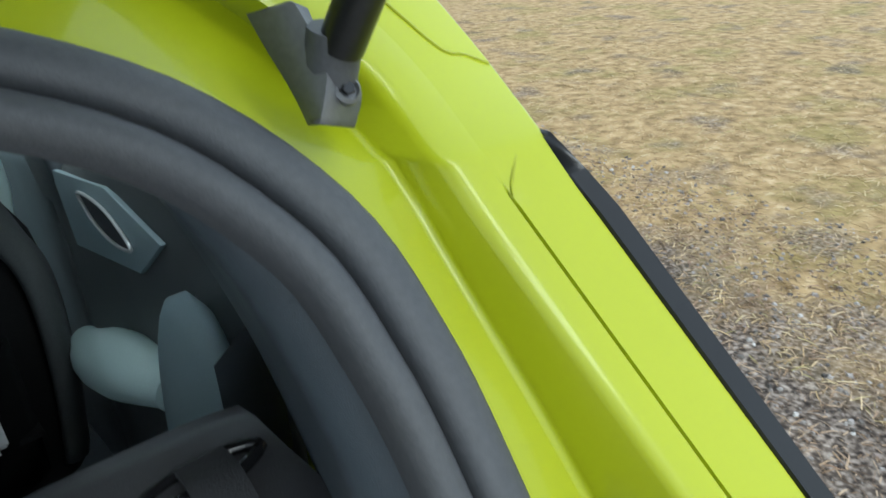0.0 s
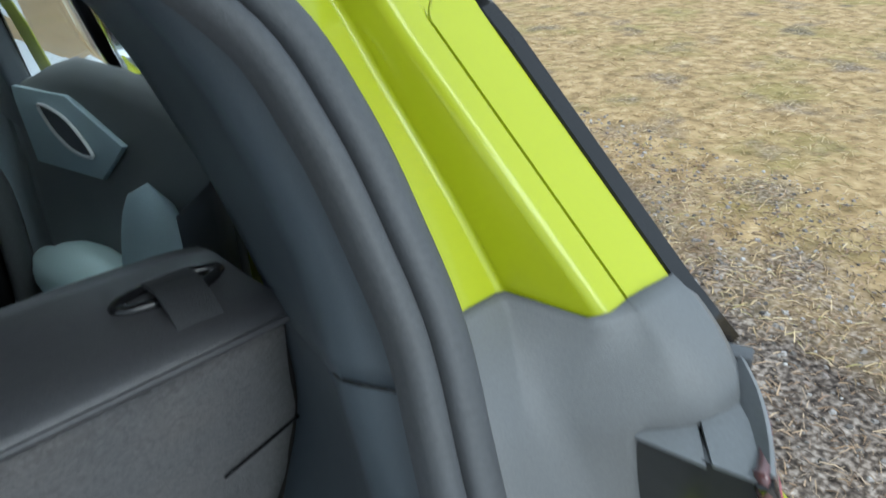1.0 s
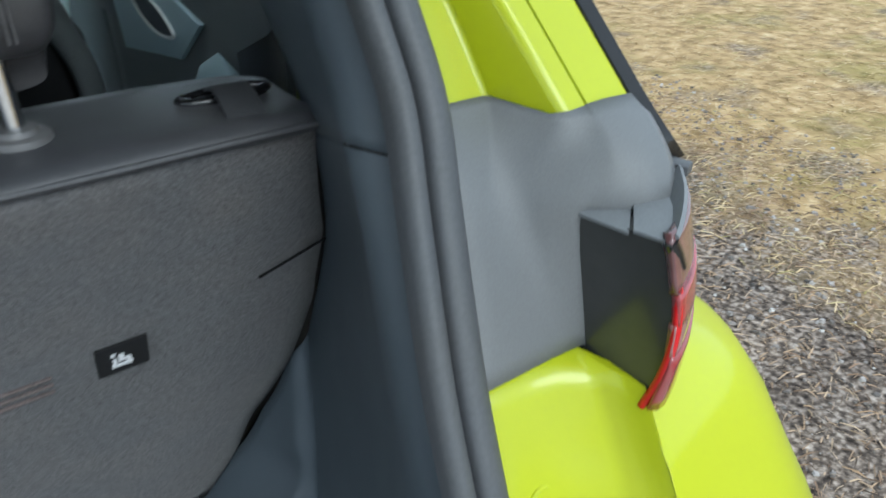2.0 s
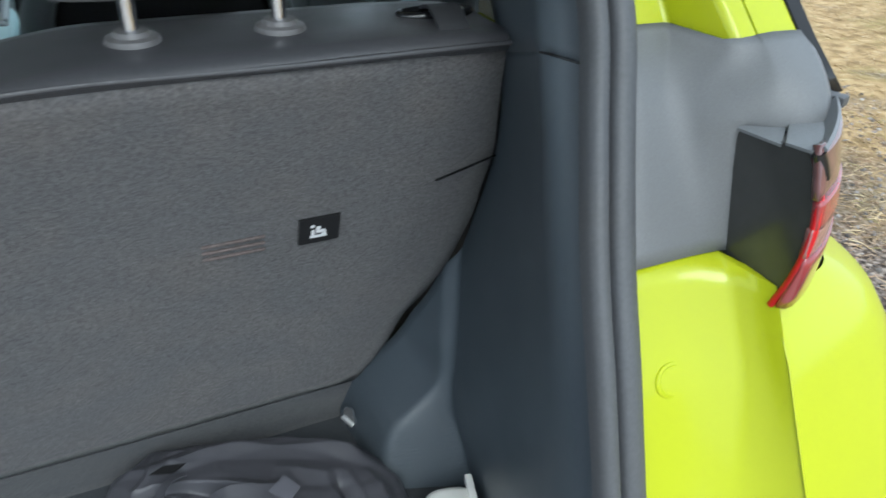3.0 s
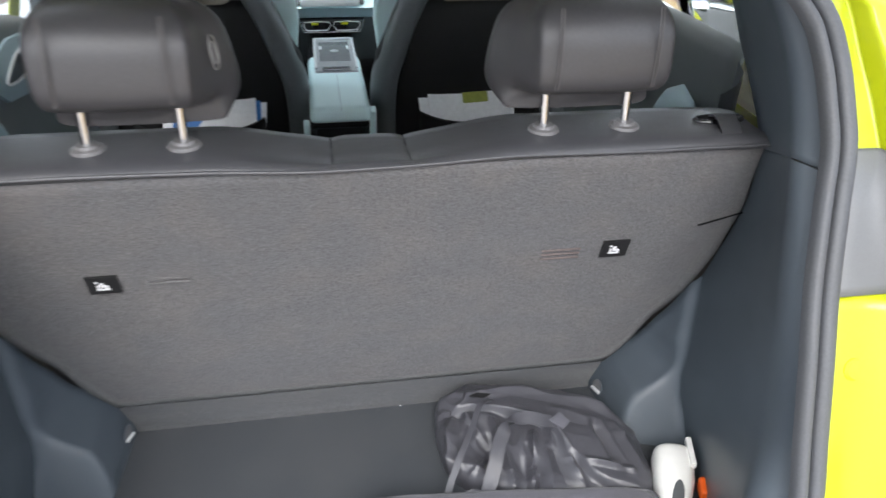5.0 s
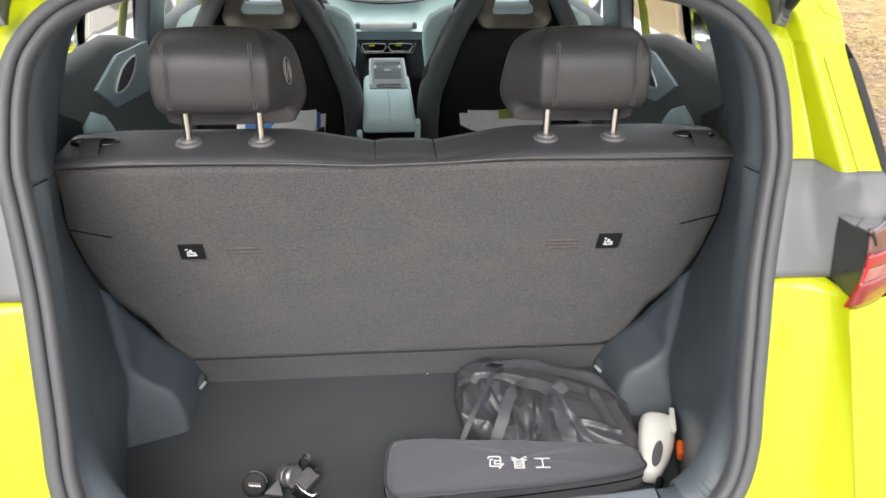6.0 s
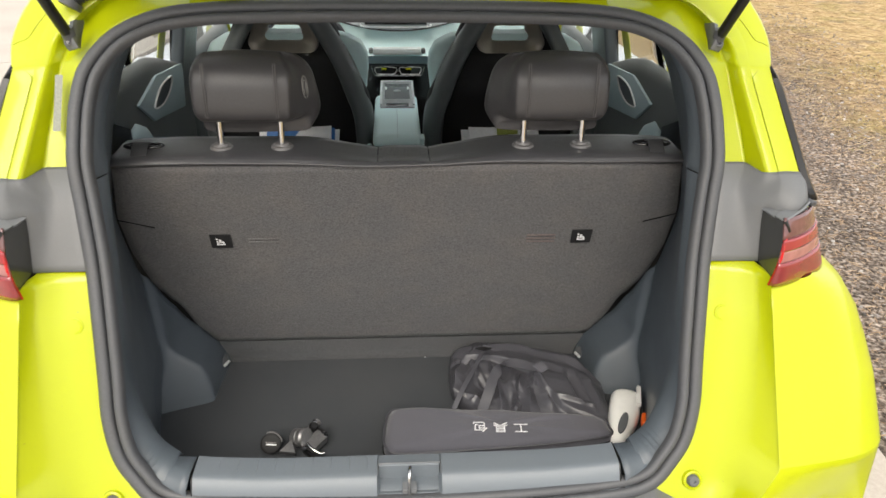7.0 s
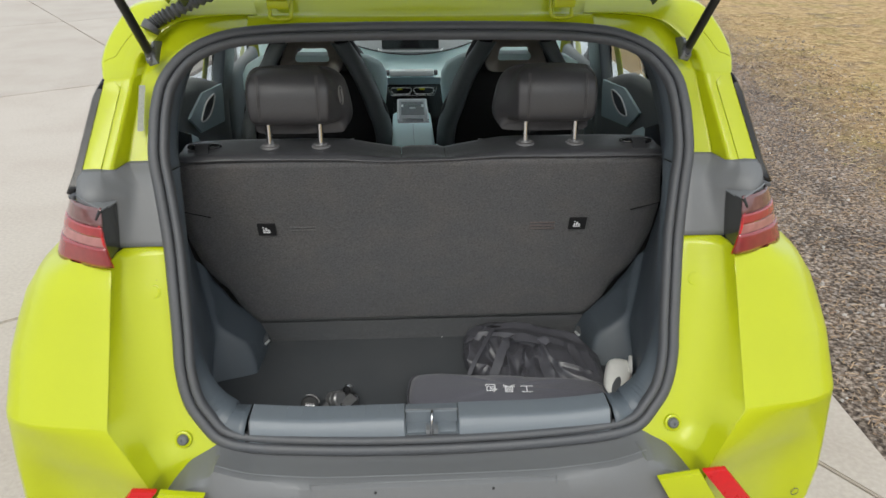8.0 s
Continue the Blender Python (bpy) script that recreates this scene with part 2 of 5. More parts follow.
def ribbon(name, points, width, thick, mat, parent, across, label="", per=8):
    """A strap: a flat band along a rounded line; across is the direction of its width, one for all or one a point."""
    line = smooth_path(points, per)
    rows = []
    for k, q in enumerate(line):
        along = (line[min(k + 1, len(line) - 1)] - line[max(k - 1, 0)]).normalized()
        if isinstance(across, list):
            f = k / per
            i = min(int(f), len(across) - 2)
            w = Vector(across[i]).lerp(Vector(across[i + 1]), f - i)
        else:
            w = Vector(across)
        w = (w - w.dot(along) * along).normalized()
        n = along.cross(w)
        rows.append([q + w * width / 2 + n * thick / 2, q - w * width / 2 + n * thick / 2, q - w * width / 2 - n * thick / 2, q + w * width / 2 - n * thick / 2])
    verts, faces = loft(rows, closed_v=True, caps=True)
    return link_mesh(name, verts, faces, mat, parent, label, 40)


def lerp_table(z, zs, vs):
    return float(np.interp(z, zs, vs))

# ---- the car's shape in numbers: x from its middle, y from its tail, z from the ground ----
FRAME_Z = (0.60, 0.70, 0.73, 1.014, 1.09, 1.24, 1.375, 1.426, 1.50, 1.56)
FRAME_Y = (0.10, 0.13, 0.145, 0.262, 0.30, 0.375, 0.455, 0.495, 0.565, 0.64)
SEAL = [(0, 1.487), (0.20, 1.486), (0.34, 1.482), (0.43, 1.470), (0.50, 1.440), (0.542, 1.394), (0.556, 1.345), (0.560, 1.295), (0.559, 1.249), (0.548, 1.19),
        (0.533, 1.10), (0.525, 1.02), (0.520, 0.93), (0.517, 0.86), (0.503, 0.80), (0.478, 0.76), (0.438, 0.72), (0.365, 0.703), (0.20, 0.692), (0, 0.688)]


SIDE = smooth_path([(x, 0, z) for x, z in SEAL if 0.715 < z < 1.46], 6)[::-1]
SIDE_Z, SIDE_X = [p.z for p in SIDE], [p.x for p in SIDE]


def frame_y(z):
    return lerp_table(z, FRAME_Z, FRAME_Y)


def seal_x(z):
    return lerp_table(z, SIDE_Z, SIDE_X)


car = thing("hatchback_car", "lime yellow small hatchback with its tailgate open, parked on concrete", "car")


def both(make):
    for s in (1, -1):
        make(s)


def flip(rows, s):
    return rows if s > 0 else [[(-p[0], p[1], p[2]) for p in row][::-1] for row in rows]


# ---- door seal round the boot opening ----
ring = [(x, frame_y(z), z) for x, z in SEAL] + [(-x, frame_y(z), z) for x, z in SEAL[-2:0:-1]]
ring = smooth_path(ring, 5, True)
SEAL_SHAPE = [(-0.003, -0.004), (-0.003, 0.0055), (0.0005, 0.0092), (0.007, 0.0108), (0.0135, 0.0098), (0.0170, 0.0060), (0.0177, -0.003), (0.0196, -0.003), (0.0203, 0.0055), (0.0235, 0.0090),
              (0.0290, 0.0098), (0.0335, 0.0078), (0.0362, 0.0015), (0.0362, -0.03), (0.0, -0.03)]
rows = []
for k, q in enumerate(ring):
    along = (ring[(k + 1) % len(ring)] - ring[k - 1]).normalized()
    slope = (frame_y(q.z + 0.02) - frame_y(q.z - 0.02)) / 0.04
    out = Vector((0, -1, slope)).normalized()
    out = (out - out.dot(along) * along).normalized()
    inward = out.cross(along)
    if inward.dot(Vector((0, 0.35, 1.1)) - q) < 0:
        inward = -inward
    high = min(max((q.z - 1.36) / 0.10, 0), 1)
    rows.append([q + i * inward + (n if n > -0.02 else -0.009 + 0.003 * high) * out for i, n in SEAL_SHAPE])
sheet("boot_seal", rows, RUBBER, car, "black rubber weather seal", closed_u=True, closed_v=True, smooth=50)


from mathutils.bvhtree import BVHTree

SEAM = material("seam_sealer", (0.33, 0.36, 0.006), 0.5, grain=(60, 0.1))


# ---- painted pillar, cladding and lamp pods ----
def pillar_section(z):
    xs, y0 = seal_x(z), frame_y(z)
    xg = 0.621 + (1.375 - z) * 0.167
    d = max(0.0, 1.375 - z) * 0.31
    xe = xg + 0.038
    zt = min(max((1.40 - z) / 0.16, 0), 1)
    xb = xg - 0.018
    cut = 0.0035 * min(max((1.380 - z) / 0.004, 0), 1)
    xa = xb - 0.012 - 0.004 * zt
    deep = min(max((z - 1.27) / 0.11, 0), 1)
    deep = 0.010 * deep * deep * (3 - 2 * deep)
    return [(xs - 0.02, y0 + 0.024, z), (xs + 0.002, y0 + 0.018, z), (xs + 0.012, y0 + 0.0185 + deep * 0.4, z), (xa - 0.005, y0 + 0.0190 + deep, z), (xa + 0.002, y0 + 0.0165 + deep, z), (xb - 0.006, y0 - d + 0.006, z), (xb + 0.003, y0 - d, z),
            (xg - 0.0011, y0 - d, z), (xg - 0.0008, y0 - d + cut, z), (xg + 0.0008, y0 - d + cut, z), (xg + 0.0011, y0 - d, z), (xg + 0.012, y0 - d - 0.002, z), (xe - 0.004, y0 - d - 0.005, z), (xe, y0 - d - 0.002, z), (xe + 0.003, y0 - d + 0.02, z)]


def cladding_section(z):
    xs, y0 = seal_x(z), frame_y(z)
    top = pillar_section(z)
    top[8], top[9] = (top[8][0], top[7][1], z), (top[9][0], top[7][1], z)
    k = min(max((1.252 - z) / 0.060, 0.0), 1.0)
    k = k * k * (3 - 2 * k)
    off = 0.034 * min(max((z - 1.09) / 0.10, 0), 1)
    xb = 0.613 + (1.19 - min(z, 1.19)) * 0.08
    inner = spread(xs + 0.004, xb - 0.004, 7)
    low = [(xs - 0.02, y0 + 0.012)] + [(x, y0 - off * ((j / 6) ** 5)) for j, x in enumerate(inner)] + [
        (xb + 0.004, y0 - off - 0.003), (xb + 0.009, y0 - off - 0.008), (xb + 0.015, y0 - off - 0.014), (xb + 0.028, y0 - off - 0.026), (xb + 0.045, y0 - off - 0.034), (xb + 0.062, y0 - off - 0.03), (xb + 0.068, y0 - off - 0.005)]
    return [(a[0] * (1 - k) + b[0] * k, (a[1] * (1 - k) + b[1] * k) - 0.003, z) for a, b in zip(top, low)]


# heights along the wavy upper edge of the cladding
CLAD_EDGE = (-0.012, -0.010, -0.007, -0.0075, -0.0075, -0.006, -0.005, -0.0045, -0.0045, -0.0045, -0.0045, -0.003, -0.002, 0.0, 0.0)

CLAD_SWELL = (0, 0, -0.05, -0.15, -0.3, -0.35, -0.2, 0.25, 0.75, 1.0, 1.0, 0.85, 0.55, 0.2, 0)


def spread(lo, hi, n):
    return [lo + (hi - lo) * k / (n - 1) for k in range(n)]


def pillar(s):
    # corner up to the roof: the same columns fanned out
    corner = []
    lips = smooth_path([(0.37, 0.64, 1.530), (0.51, 0.635, 1.531), (0.612, 0.606, 1.522), (0.656, 0.578, 1.478), (0.674, 0.532, 1.428), pillar_section(1.394)[13]], 8)
    inner_edge = smooth_path([(p[0], 0, p[1]) for p in SEAL[2:6]], 40)
    for k8, f in enumerate(spread(0, 1, 41)):
        x, z = inner_edge[int(f * 120)].x, inner_edge[int(f * 120)].z
        lip = lips[k8]
        base = Vector((x, frame_y(z) + 0.018 * f * f * (3 - 2 * f), z))
        mid = pillar_section(1.394)
        row = []
        for k, p in enumerate(mid):
            w = (p[0] - mid[1][0]) / (mid[13][0] - mid[1][0])
            sink = ((p if k not in (8, 9) or f > 0.97 else mid[7])[1] - mid[1][1]) - w * (mid[13][1] - mid[1][1])
            q = base.lerp(lip, w)
            row.append((q.x, q.y + sink * min(0.35 + 1.8 * f, 1 + 3 * (1 - f)) + (0.012 if k == 0 else 0), q.z))
        corner.append(row)
    rows = corner[:-1] + [pillar_section(z) for z in spread(1.394, 1.238, 28)]
    skin = sheet("rear_pillar", flip(rows, s), PAINT, car, smooth=75, crisp=True)
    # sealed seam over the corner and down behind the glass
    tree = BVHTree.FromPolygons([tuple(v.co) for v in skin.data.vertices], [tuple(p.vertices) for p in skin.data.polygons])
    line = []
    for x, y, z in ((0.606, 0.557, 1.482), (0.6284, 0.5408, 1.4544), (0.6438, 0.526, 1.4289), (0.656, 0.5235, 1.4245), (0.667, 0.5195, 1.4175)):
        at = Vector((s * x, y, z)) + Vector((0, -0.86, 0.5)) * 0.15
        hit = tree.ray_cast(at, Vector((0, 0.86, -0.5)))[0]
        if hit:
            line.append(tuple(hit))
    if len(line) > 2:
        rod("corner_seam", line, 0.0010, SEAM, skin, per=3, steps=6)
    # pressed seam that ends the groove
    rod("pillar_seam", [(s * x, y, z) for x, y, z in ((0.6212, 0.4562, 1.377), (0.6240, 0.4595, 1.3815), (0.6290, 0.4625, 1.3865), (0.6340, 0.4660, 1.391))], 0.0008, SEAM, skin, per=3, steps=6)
    # grey cladding between pillar and lamp: wide above, narrow beside the lamp
    levels = spread(1.249, 1.19, 10) + spread(1.182, 1.094, 9)
    verts, faces, ends = [], [], []
    for k, z in enumerate(levels):
        row = cladding_section(z)[:15 if k < 10 else 9]
        rise = max(0, 1 - k / 4)
        row = [(p[0], p[1], min(p[2] + rise * CLAD_EDGE[j], (9, 9, 9, 9, 9, 9, 9, 9, 9, 9, 9, 9, 1.246, 1.238, 1.226)[j])) for j, p in enumerate(row)]
        # the part over the lamp stands proud, with a hollow beside it
        proud = math.sin(math.pi * min(k / 9.5, 1))
        row = [(p[0], p[1] - 0.011 * proud * CLAD_SWELL[j], p[2]) for j, p in enumerate(row)]
        ends.append((len(verts), len(row)))
        verts += [(s * p[0], p[1], p[2]) for p in row]
    for (a, n), (b, m) in zip(ends, ends[1:]):
        for j in range(min(n, m) - 1):
            q = (a + j, a + j + 1, b + j + 1, b + j)
            faces.append(q if s > 0 else q[::-1])
    clad = link_mesh("pillar_cladding", verts, faces, CLADDING, car, "dark grey matt plastic cladding", 60)
    depth = clad.modifiers.new("thickness", "SOLIDIFY")
    depth.thickness, depth.offset = 0.003, -1
    # black quarter glass edge beside the pillar
    rows = []
    for z in spread(1.394, 1.208, 12):
        e = pillar_section(z)[12]
        w = 0.014 * min(1, 0.15 + (1.394 - z) / 0.03)
        if z < 1.24:
            e = (e[0] + (1.24 - z) * 0.15, e[1] - (1.24 - z) * 0.05, z)
        rows.append([(e[0] + 0.001, e[1] + 0.012, z), (e[0] + 0.004, e[1] + 0.002, z), (e[0] + w * 0.8, e[1] + 0.001, z), (e[0] + w, e[1] + 0.006, z), (e[0] + w + 0.012, e[1] + 0.16, z + 0.004), (e[0] + w + 0.02, e[1] + 0.42, z + 0.01)])
    sheet("quarter_glass_trim", flip(rows, s), SIDE_GLASS, car, "black quarter window trim", thick=0.004)


both(pillar)

# roof channel between the top of the seal and the roof
rows = []
for x in spread(-0.37, 0.37, 25):
    z = lerp_table(abs(x), (0, 0.2, 0.34, 0.43), (1.487, 1.486, 1.482, 1.470))
    drop = 0.010 * (abs(x) / 0.37) ** 2
    rows.append([(x, frame_y(z) + 0.012, z), (x, frame_y(z), z), (x, 0.562, 1.497), (x, 0.574, 1.503), (x, 0.588, 1.500), (x, 0.606, 1.512 - drop), (x, 0.622, 1.530 - drop), (x, 0.64, 1.540 - drop), (x, 0.70, 1.546 - drop)])
sheet("roof_channel", rows, PAINT, car, smooth=35)
for s in (1, -1):
    # pressed loops under the hinges
    path = [(s * 0.322, 0.566, 1.538), (s * 0.322, 0.561, 1.512), (s * 0.316, 0.557, 1.499), (s * 0.283, 0.557, 1.499), (s * 0.277, 0.561, 1.512), (s * 0.277, 0.566, 1.538)]
    rod("hinge_bracket", path, 0.0045, PAINT, car, per=4, steps=8)
    part("hinge", box((0.045, 0.12, 0.018), pose(s * 0.30, 0.585, 1.550, 20), 0.004), PAINT, car)

# ---- haunches below the lamps ----
CREASE_Z = 0.80


def fold(z):
    """The edge where the inset beside the boot meets the outer rear wing."""
    if z >= CREASE_Z:
        k = (z - CREASE_Z) / (1.083 - CREASE_Z)
        return 0.631 - 0.011 * k, 0.090 + 0.148 * k
    k = min((CREASE_Z - z) / (CREASE_Z - 0.69), 1)
    return 0.631 - 0.075 * k, 0.090 - 0.045 * k


WING_Z = (0.30, 0.45, 0.55, 0.62, 0.70, 0.80, 0.90, 0.96, 1.0, 1.05, 1.10)
WING_X = (0.845, 0.872, 0.876, 0.876, 0.874, 0.870, 0.864, 0.853, 0.840, 0.808, 0.748)
TURN_Z = (0.30, 0.60, 0.80, 0.90, 0.97, 1.05, 1.10)
TURN_Y = (0.15, 0.13, 0.155, 0.215, 0.265, 0.30, 0.31)


def wing_section(z):
    fx, fy = fold(z)
    w = lerp_table(z, WING_Z, WING_X)
    yc = lerp_table(z, TURN_Z, TURN_Y)
    sink = min(max(CREASE_Z - z, 0) * 0.50, 0.085)
    pts = [(fx, fy), (fx + 0.005, fy - 0.002 + sink * 0.1), (fx + 0.3 * (w - fx), fy + 0.006 + sink * 0.7), (fx + 0.68 * (w - fx), fy + 0.25 * (yc - fy) + 0.008 + sink), (w - 0.020, yc + sink * 0.2), (w - 0.003, yc + 0.07), (w, yc + 0.18), (w, 0.62)]
    up = min(max((z - 1.05) / 0.05, 0), 1)
    return [(p.x, p.y, z - up * 0.022) for p in smooth_path([(x, y, 0) for x, y in pts], 4)]


def inset_section(z):
    """From the seal to the fold."""
    xs, y0 = seal_x(z), frame_y(z)
    fx, fy = fold(z)
    xv = 0.618 - (1.09 - z) * 0.13
    xv = min(xv, fx - 0.012)
    row = [(xs - 0.02, y0 + 0.01), (xs + 0.004, y0), (xs + 0.02, y0 - 0.002), (xv - 0.045, y0 - 0.004), (xv - 0.02, y0 - 0.010), (xv - 0.006, y0 - 0.022), (xv + (fx - xv) * 0.35, y0 + (fy - y0) * 0.45), (xv + (fx - xv) * 0.8, y0 + (fy - y0) * 0.85), (fx - 0.001, fy + 0.003), (fx, fy)]
    return [(x, y, z) for x, y in row]


def wing(s):
    rows = [[(p[0], p[1] + 0.03, p[2]) for p in inset_section(1.0935)]] + [inset_section(z) for z in spread(1.093, 0.80, 20)]
    for z in spread(0.79, 0.600, 22):
        rows.append(inset_section(z))
    sheet("boot_side_panel", flip(rows, s), PAINT, car, smooth=75, crisp=True)
    rows = [wing_section(z) for z in spread(1.10, CREASE_Z + 0.004, 16)]
    under = [wing_section(z) for z in (0.797, 0.785, 0.76, 0.72, 0.69, 0.64, 0.58, 0.50, 0.42, 0.34, 0.26)]
    sheet("rear_wing", flip(rows, s), PAINT, car, smooth=28)
    sheet("lower_rear_wing", flip([rows[-1]] + under, s), PAINT, car, smooth=28)


both(wing)


RED_EDGE = material("bright_red_edge", (0.48, 0.004, 0.008), 0.3, grain=(70, 0.08), stain=(40, 0.3, (0.38, 0.003, 0.006)))
EDGE_GREY = material("mid_grey_edge_plastic", (0.140, 0.147, 0.155), 0.45, grain=(500, 0.1), stain=(14, 0.2, (0.21, 0.207, 0.205)))


# ---- tail lamps ----
def lamp(s):
    m = Matrix.Diagonal((s, 1, 1, 1))
    inner = [(0.619, 0.303, 1.087), (0.612, 0.322, 1.188), (0.617, 0.285, 1.192), (0.620, 0.252, 1.195), (0.621, 0.236, 1.165), (0.622, 0.231, 1.140), (0.622, 0.233, 1.110), (0.621, 0.241, 1.080)]
    lamp_ob = link_mesh("tail_lamp", [m @ Vector(p) for p in inner] + [m @ (Vector(p) + Vector((0.040, 0.045, 0))) for p in inner],
                        [tuple(range(8))] + [(k, (k + 1) % 8, 8 + (k + 1) % 8, 8 + k) for k in range(8)], LAMP_HOUSING, car, "tail lamp with a dark glossy inner face", 30)

    def lens(name, z0, z1, mat, label, inset=0.0):
        rows = []
        for z in spread(z1, z0, 6):
            k = (z - 1.08) / 0.12
            bow = 0.011 * math.sin(math.pi * min(max(k, 0), 1))
            low = [(0.621, 0.241), (0.628, 0.239), (0.66, 0.253), (0.70, 0.277), (0.740, 0.306), (0.759, 0.345), (0.764, 0.42)]
            high = [(0.621, 0.251), (0.628, 0.252), (0.652, 0.263), (0.678, 0.284), (0.696, 0.312), (0.706, 0.35), (0.708, 0.42)]
            line = [(a[0] * (1 - k) + c[0] * k, a[1] * (1 - k) + c[1] * k - bow * (1 - j / 7)) for j, (a, c) in enumerate(zip(low, high))]
            zz = [z - 0.008 * (1 - k) * min(max(0, (x - 0.625) / 0.10), 1) for x, y in line]
            rows.append([(p.x - inset, p.y + inset, q.z) for p, q in zip(smooth_path([(x, y, 0) for x, y in line], 3), smooth_path([(0, 0, z) for z in zz], 3))])
        sheet(name, flip(rows, s), mat, lamp_ob, label, thick=0.006)

    lens("lower_lens", 1.080, 1.125, DARK_RED, "dark red lens")
    lens("light_band", 1.125, 1.146, CLEAR_LENS, "pale band in the lens", 0.001)
    lens("upper_lens", 1.146, 1.165, RED_LENS, "red lens")
    lens("top_lens", 1.165, 1.200, SMOKED_LENS, "smoked grey upper lens", 0.001)
    rod("lens_edge", [(s * 0.6275, 0.2440, 1.178), (s * 0.6235, 0.2350, 1.160), (s * 0.6215, 0.2315, 1.135), (s * 0.6205, 0.235, 1.105), (s * 0.6195, 0.243, 1.077)], 0.0030, RED_EDGE, lamp_ob, "bright red lens edge", steps=8)
    rod("edge_cap", [(s * 0.6215, 0.2465, 1.196), (s * 0.626, 0.2445, 1.187), (s * 0.630, 0.2435, 1.178)], 0.0045, BLACK, lamp_ob, steps=8)
    ribbon("top_edge", [(s * 0.680, 0.2915, 1.2065), (s * 0.662, 0.2735, 1.2035), (s * 0.640, 0.2575, 1.1995), (s * 0.6225, 0.2475, 1.1955)], 0.012, 0.003, EDGE_GREY, lamp_ob, (0.4, -0.4, 0.8), "pale grey upper edge of the lamp")
    part("seal_end", box((0.012, 0.030, 0.008), pose(s * 0.684, 0.300, 1.208, 0, 0, s * 20), 0.002), RUBBER, lamp_ob)
    for name, shelf in (("lamp_shelf", [(0.6105, 0.3215, 1.1905), (0.6160, 0.2715, 1.1925), (0.644, 0.294, 1.1975), (0.646, 0.335, 1.1990), (0.62, 0.350, 1.1950)]),
                        ("lamp_shelf", [(0.6165, 0.2690, 1.1950), (0.6190, 0.2490, 1.1965), (0.640, 0.2570, 1.1995), (0.668, 0.287, 1.2015), (0.678, 0.335, 1.2030), (0.648, 0.335, 1.2015), (0.6455, 0.294, 1.2000)])):
        n = len(shelf)
        link_mesh(name, [(s * x, y, z) for x, y, z in shelf] + [(s * x, y, z - 0.002) for x, y, z in shelf], [tuple(range(n))] + [(k, (k + 1) % n, n + (k + 1) % n, n + k) for k in range(n)], EDGE_GREY, lamp_ob, "grey plastic shelf above the lamp", 20)


both(lamp)

# ---- bumper ----
rows = []
for x in spread(-0.58, 0.58, 117):
    ax = abs(x)
    zt = lerp_table(ax, (0, 0.2, 0.365, 0.438, 0.495, 0.574, 0.60), (0.688, 0.692, 0.703, 0.724, 0.697, 0.617, 0.595))
    yr = 0.030 + 0.05 * (ax / 0.62) ** 3
    row = [(frame_y(zt) + 0.03, zt - 0.004), (frame_y(zt), zt - 0.004), (frame_y(zt) - 0.03, zt - 0.008), (yr + 0.02, max(zt, 0.694) + 0.004), (yr + 0.006, max(zt, 0.694) + 0.001), (yr - 0.004, 0.690), (yr - 0.014, 0.66), (yr - 0.02, 0.60), (yr - 0.01, 0.50), (yr + 0.02, 0.42), (yr + 0.06, 0.30)]
    if ax > 0.43:
        # cut slantwise by the painted panel, on which it lies
        out = []
        for k, (y, z) in enumerate(row):
            z = min(z, zt - 0.0035 * k)
            panel = inset_section(z)
            skin_y = lerp_table(ax, [p[0] for p in panel], [p[1] for p in panel])
            f = min((ax - 0.43) / 0.02, 1)
            out.append((min(y, skin_y - 0.004) * f + y * (1 - f) if k else skin_y + 0.01, z))
        row = out
    rows.append([(x, y, z) for y, z in row])
bumper = sheet("rear_bumper", rows, CLADDING, car, "dark grey textured plastic bumper", smooth=35)
for s in (1, -1):
    part("reflector", prism([(0, 0), (0.046, 0.004), (0.115, -0.083), (0.066, -0.085)], 0.013, pose(s * 0.532, 0.028, 0.708) @ pose(0, 0, 0, 90) @ Matrix.Diagonal((s, 1, 1, 1)), 0.003), RED_EDGE, bumper, "red reflector")
    part("bumper_tab", prism([(0, 0), (0.083, 0.013), (0.14, -0.08), (0.05, -0.09)], 0.014, pose(s * 0.443, 0.028, 0.694) @ pose(0, 0, 0, 90) @ Matrix.Diagonal((s, 1, 1, 1)), 0.003), PAINT, bumper, "lime painted tab")
# crease along the step, and the edge of the pressing below it
crease = []
for x in spread(-0.43, 0.43, 23):
    zt = lerp_table(abs(x), (0, 0.2, 0.365, 0.438), (0.688, 0.692, 0.703, 0.724))
    crease.append((x, 0.0505 + 0.05 * (abs(x) / 0.62) ** 3, max(zt, 0.694) + 0.0042))
rod("bumper_crease", crease, 0.0011, EDGE_GREY, bumper, per=2, steps=6)
rod("bumper_line", [(-0.243, 0.0245, 0.6860), (-0.241, 0.031, 0.6930), (-0.232, 0.0365, 0.6957), (-0.10, 0.0360, 0.6955), (0.10, 0.0360, 0.6955), (0.232, 0.0365, 0.6957), (0.241, 0.031, 0.6930), (0.243, 0.0245, 0.6860)], 0.0011, EDGE_GREY, bumper, per=3, steps=6)
for s in (1, -1):
    part("bumper_hole", lathe([(0.0030, -0.001), (0.0030, 0.0006), (0.002, 0.0008)], 12, Matrix.Translation((s * 0.116, 0.0232, 0.6815)) @ Vector((0, -0.95, 0.32)).to_track_quat("Z", "Y").to_matrix().to_4x4()), LABEL_BLACK, bumper)
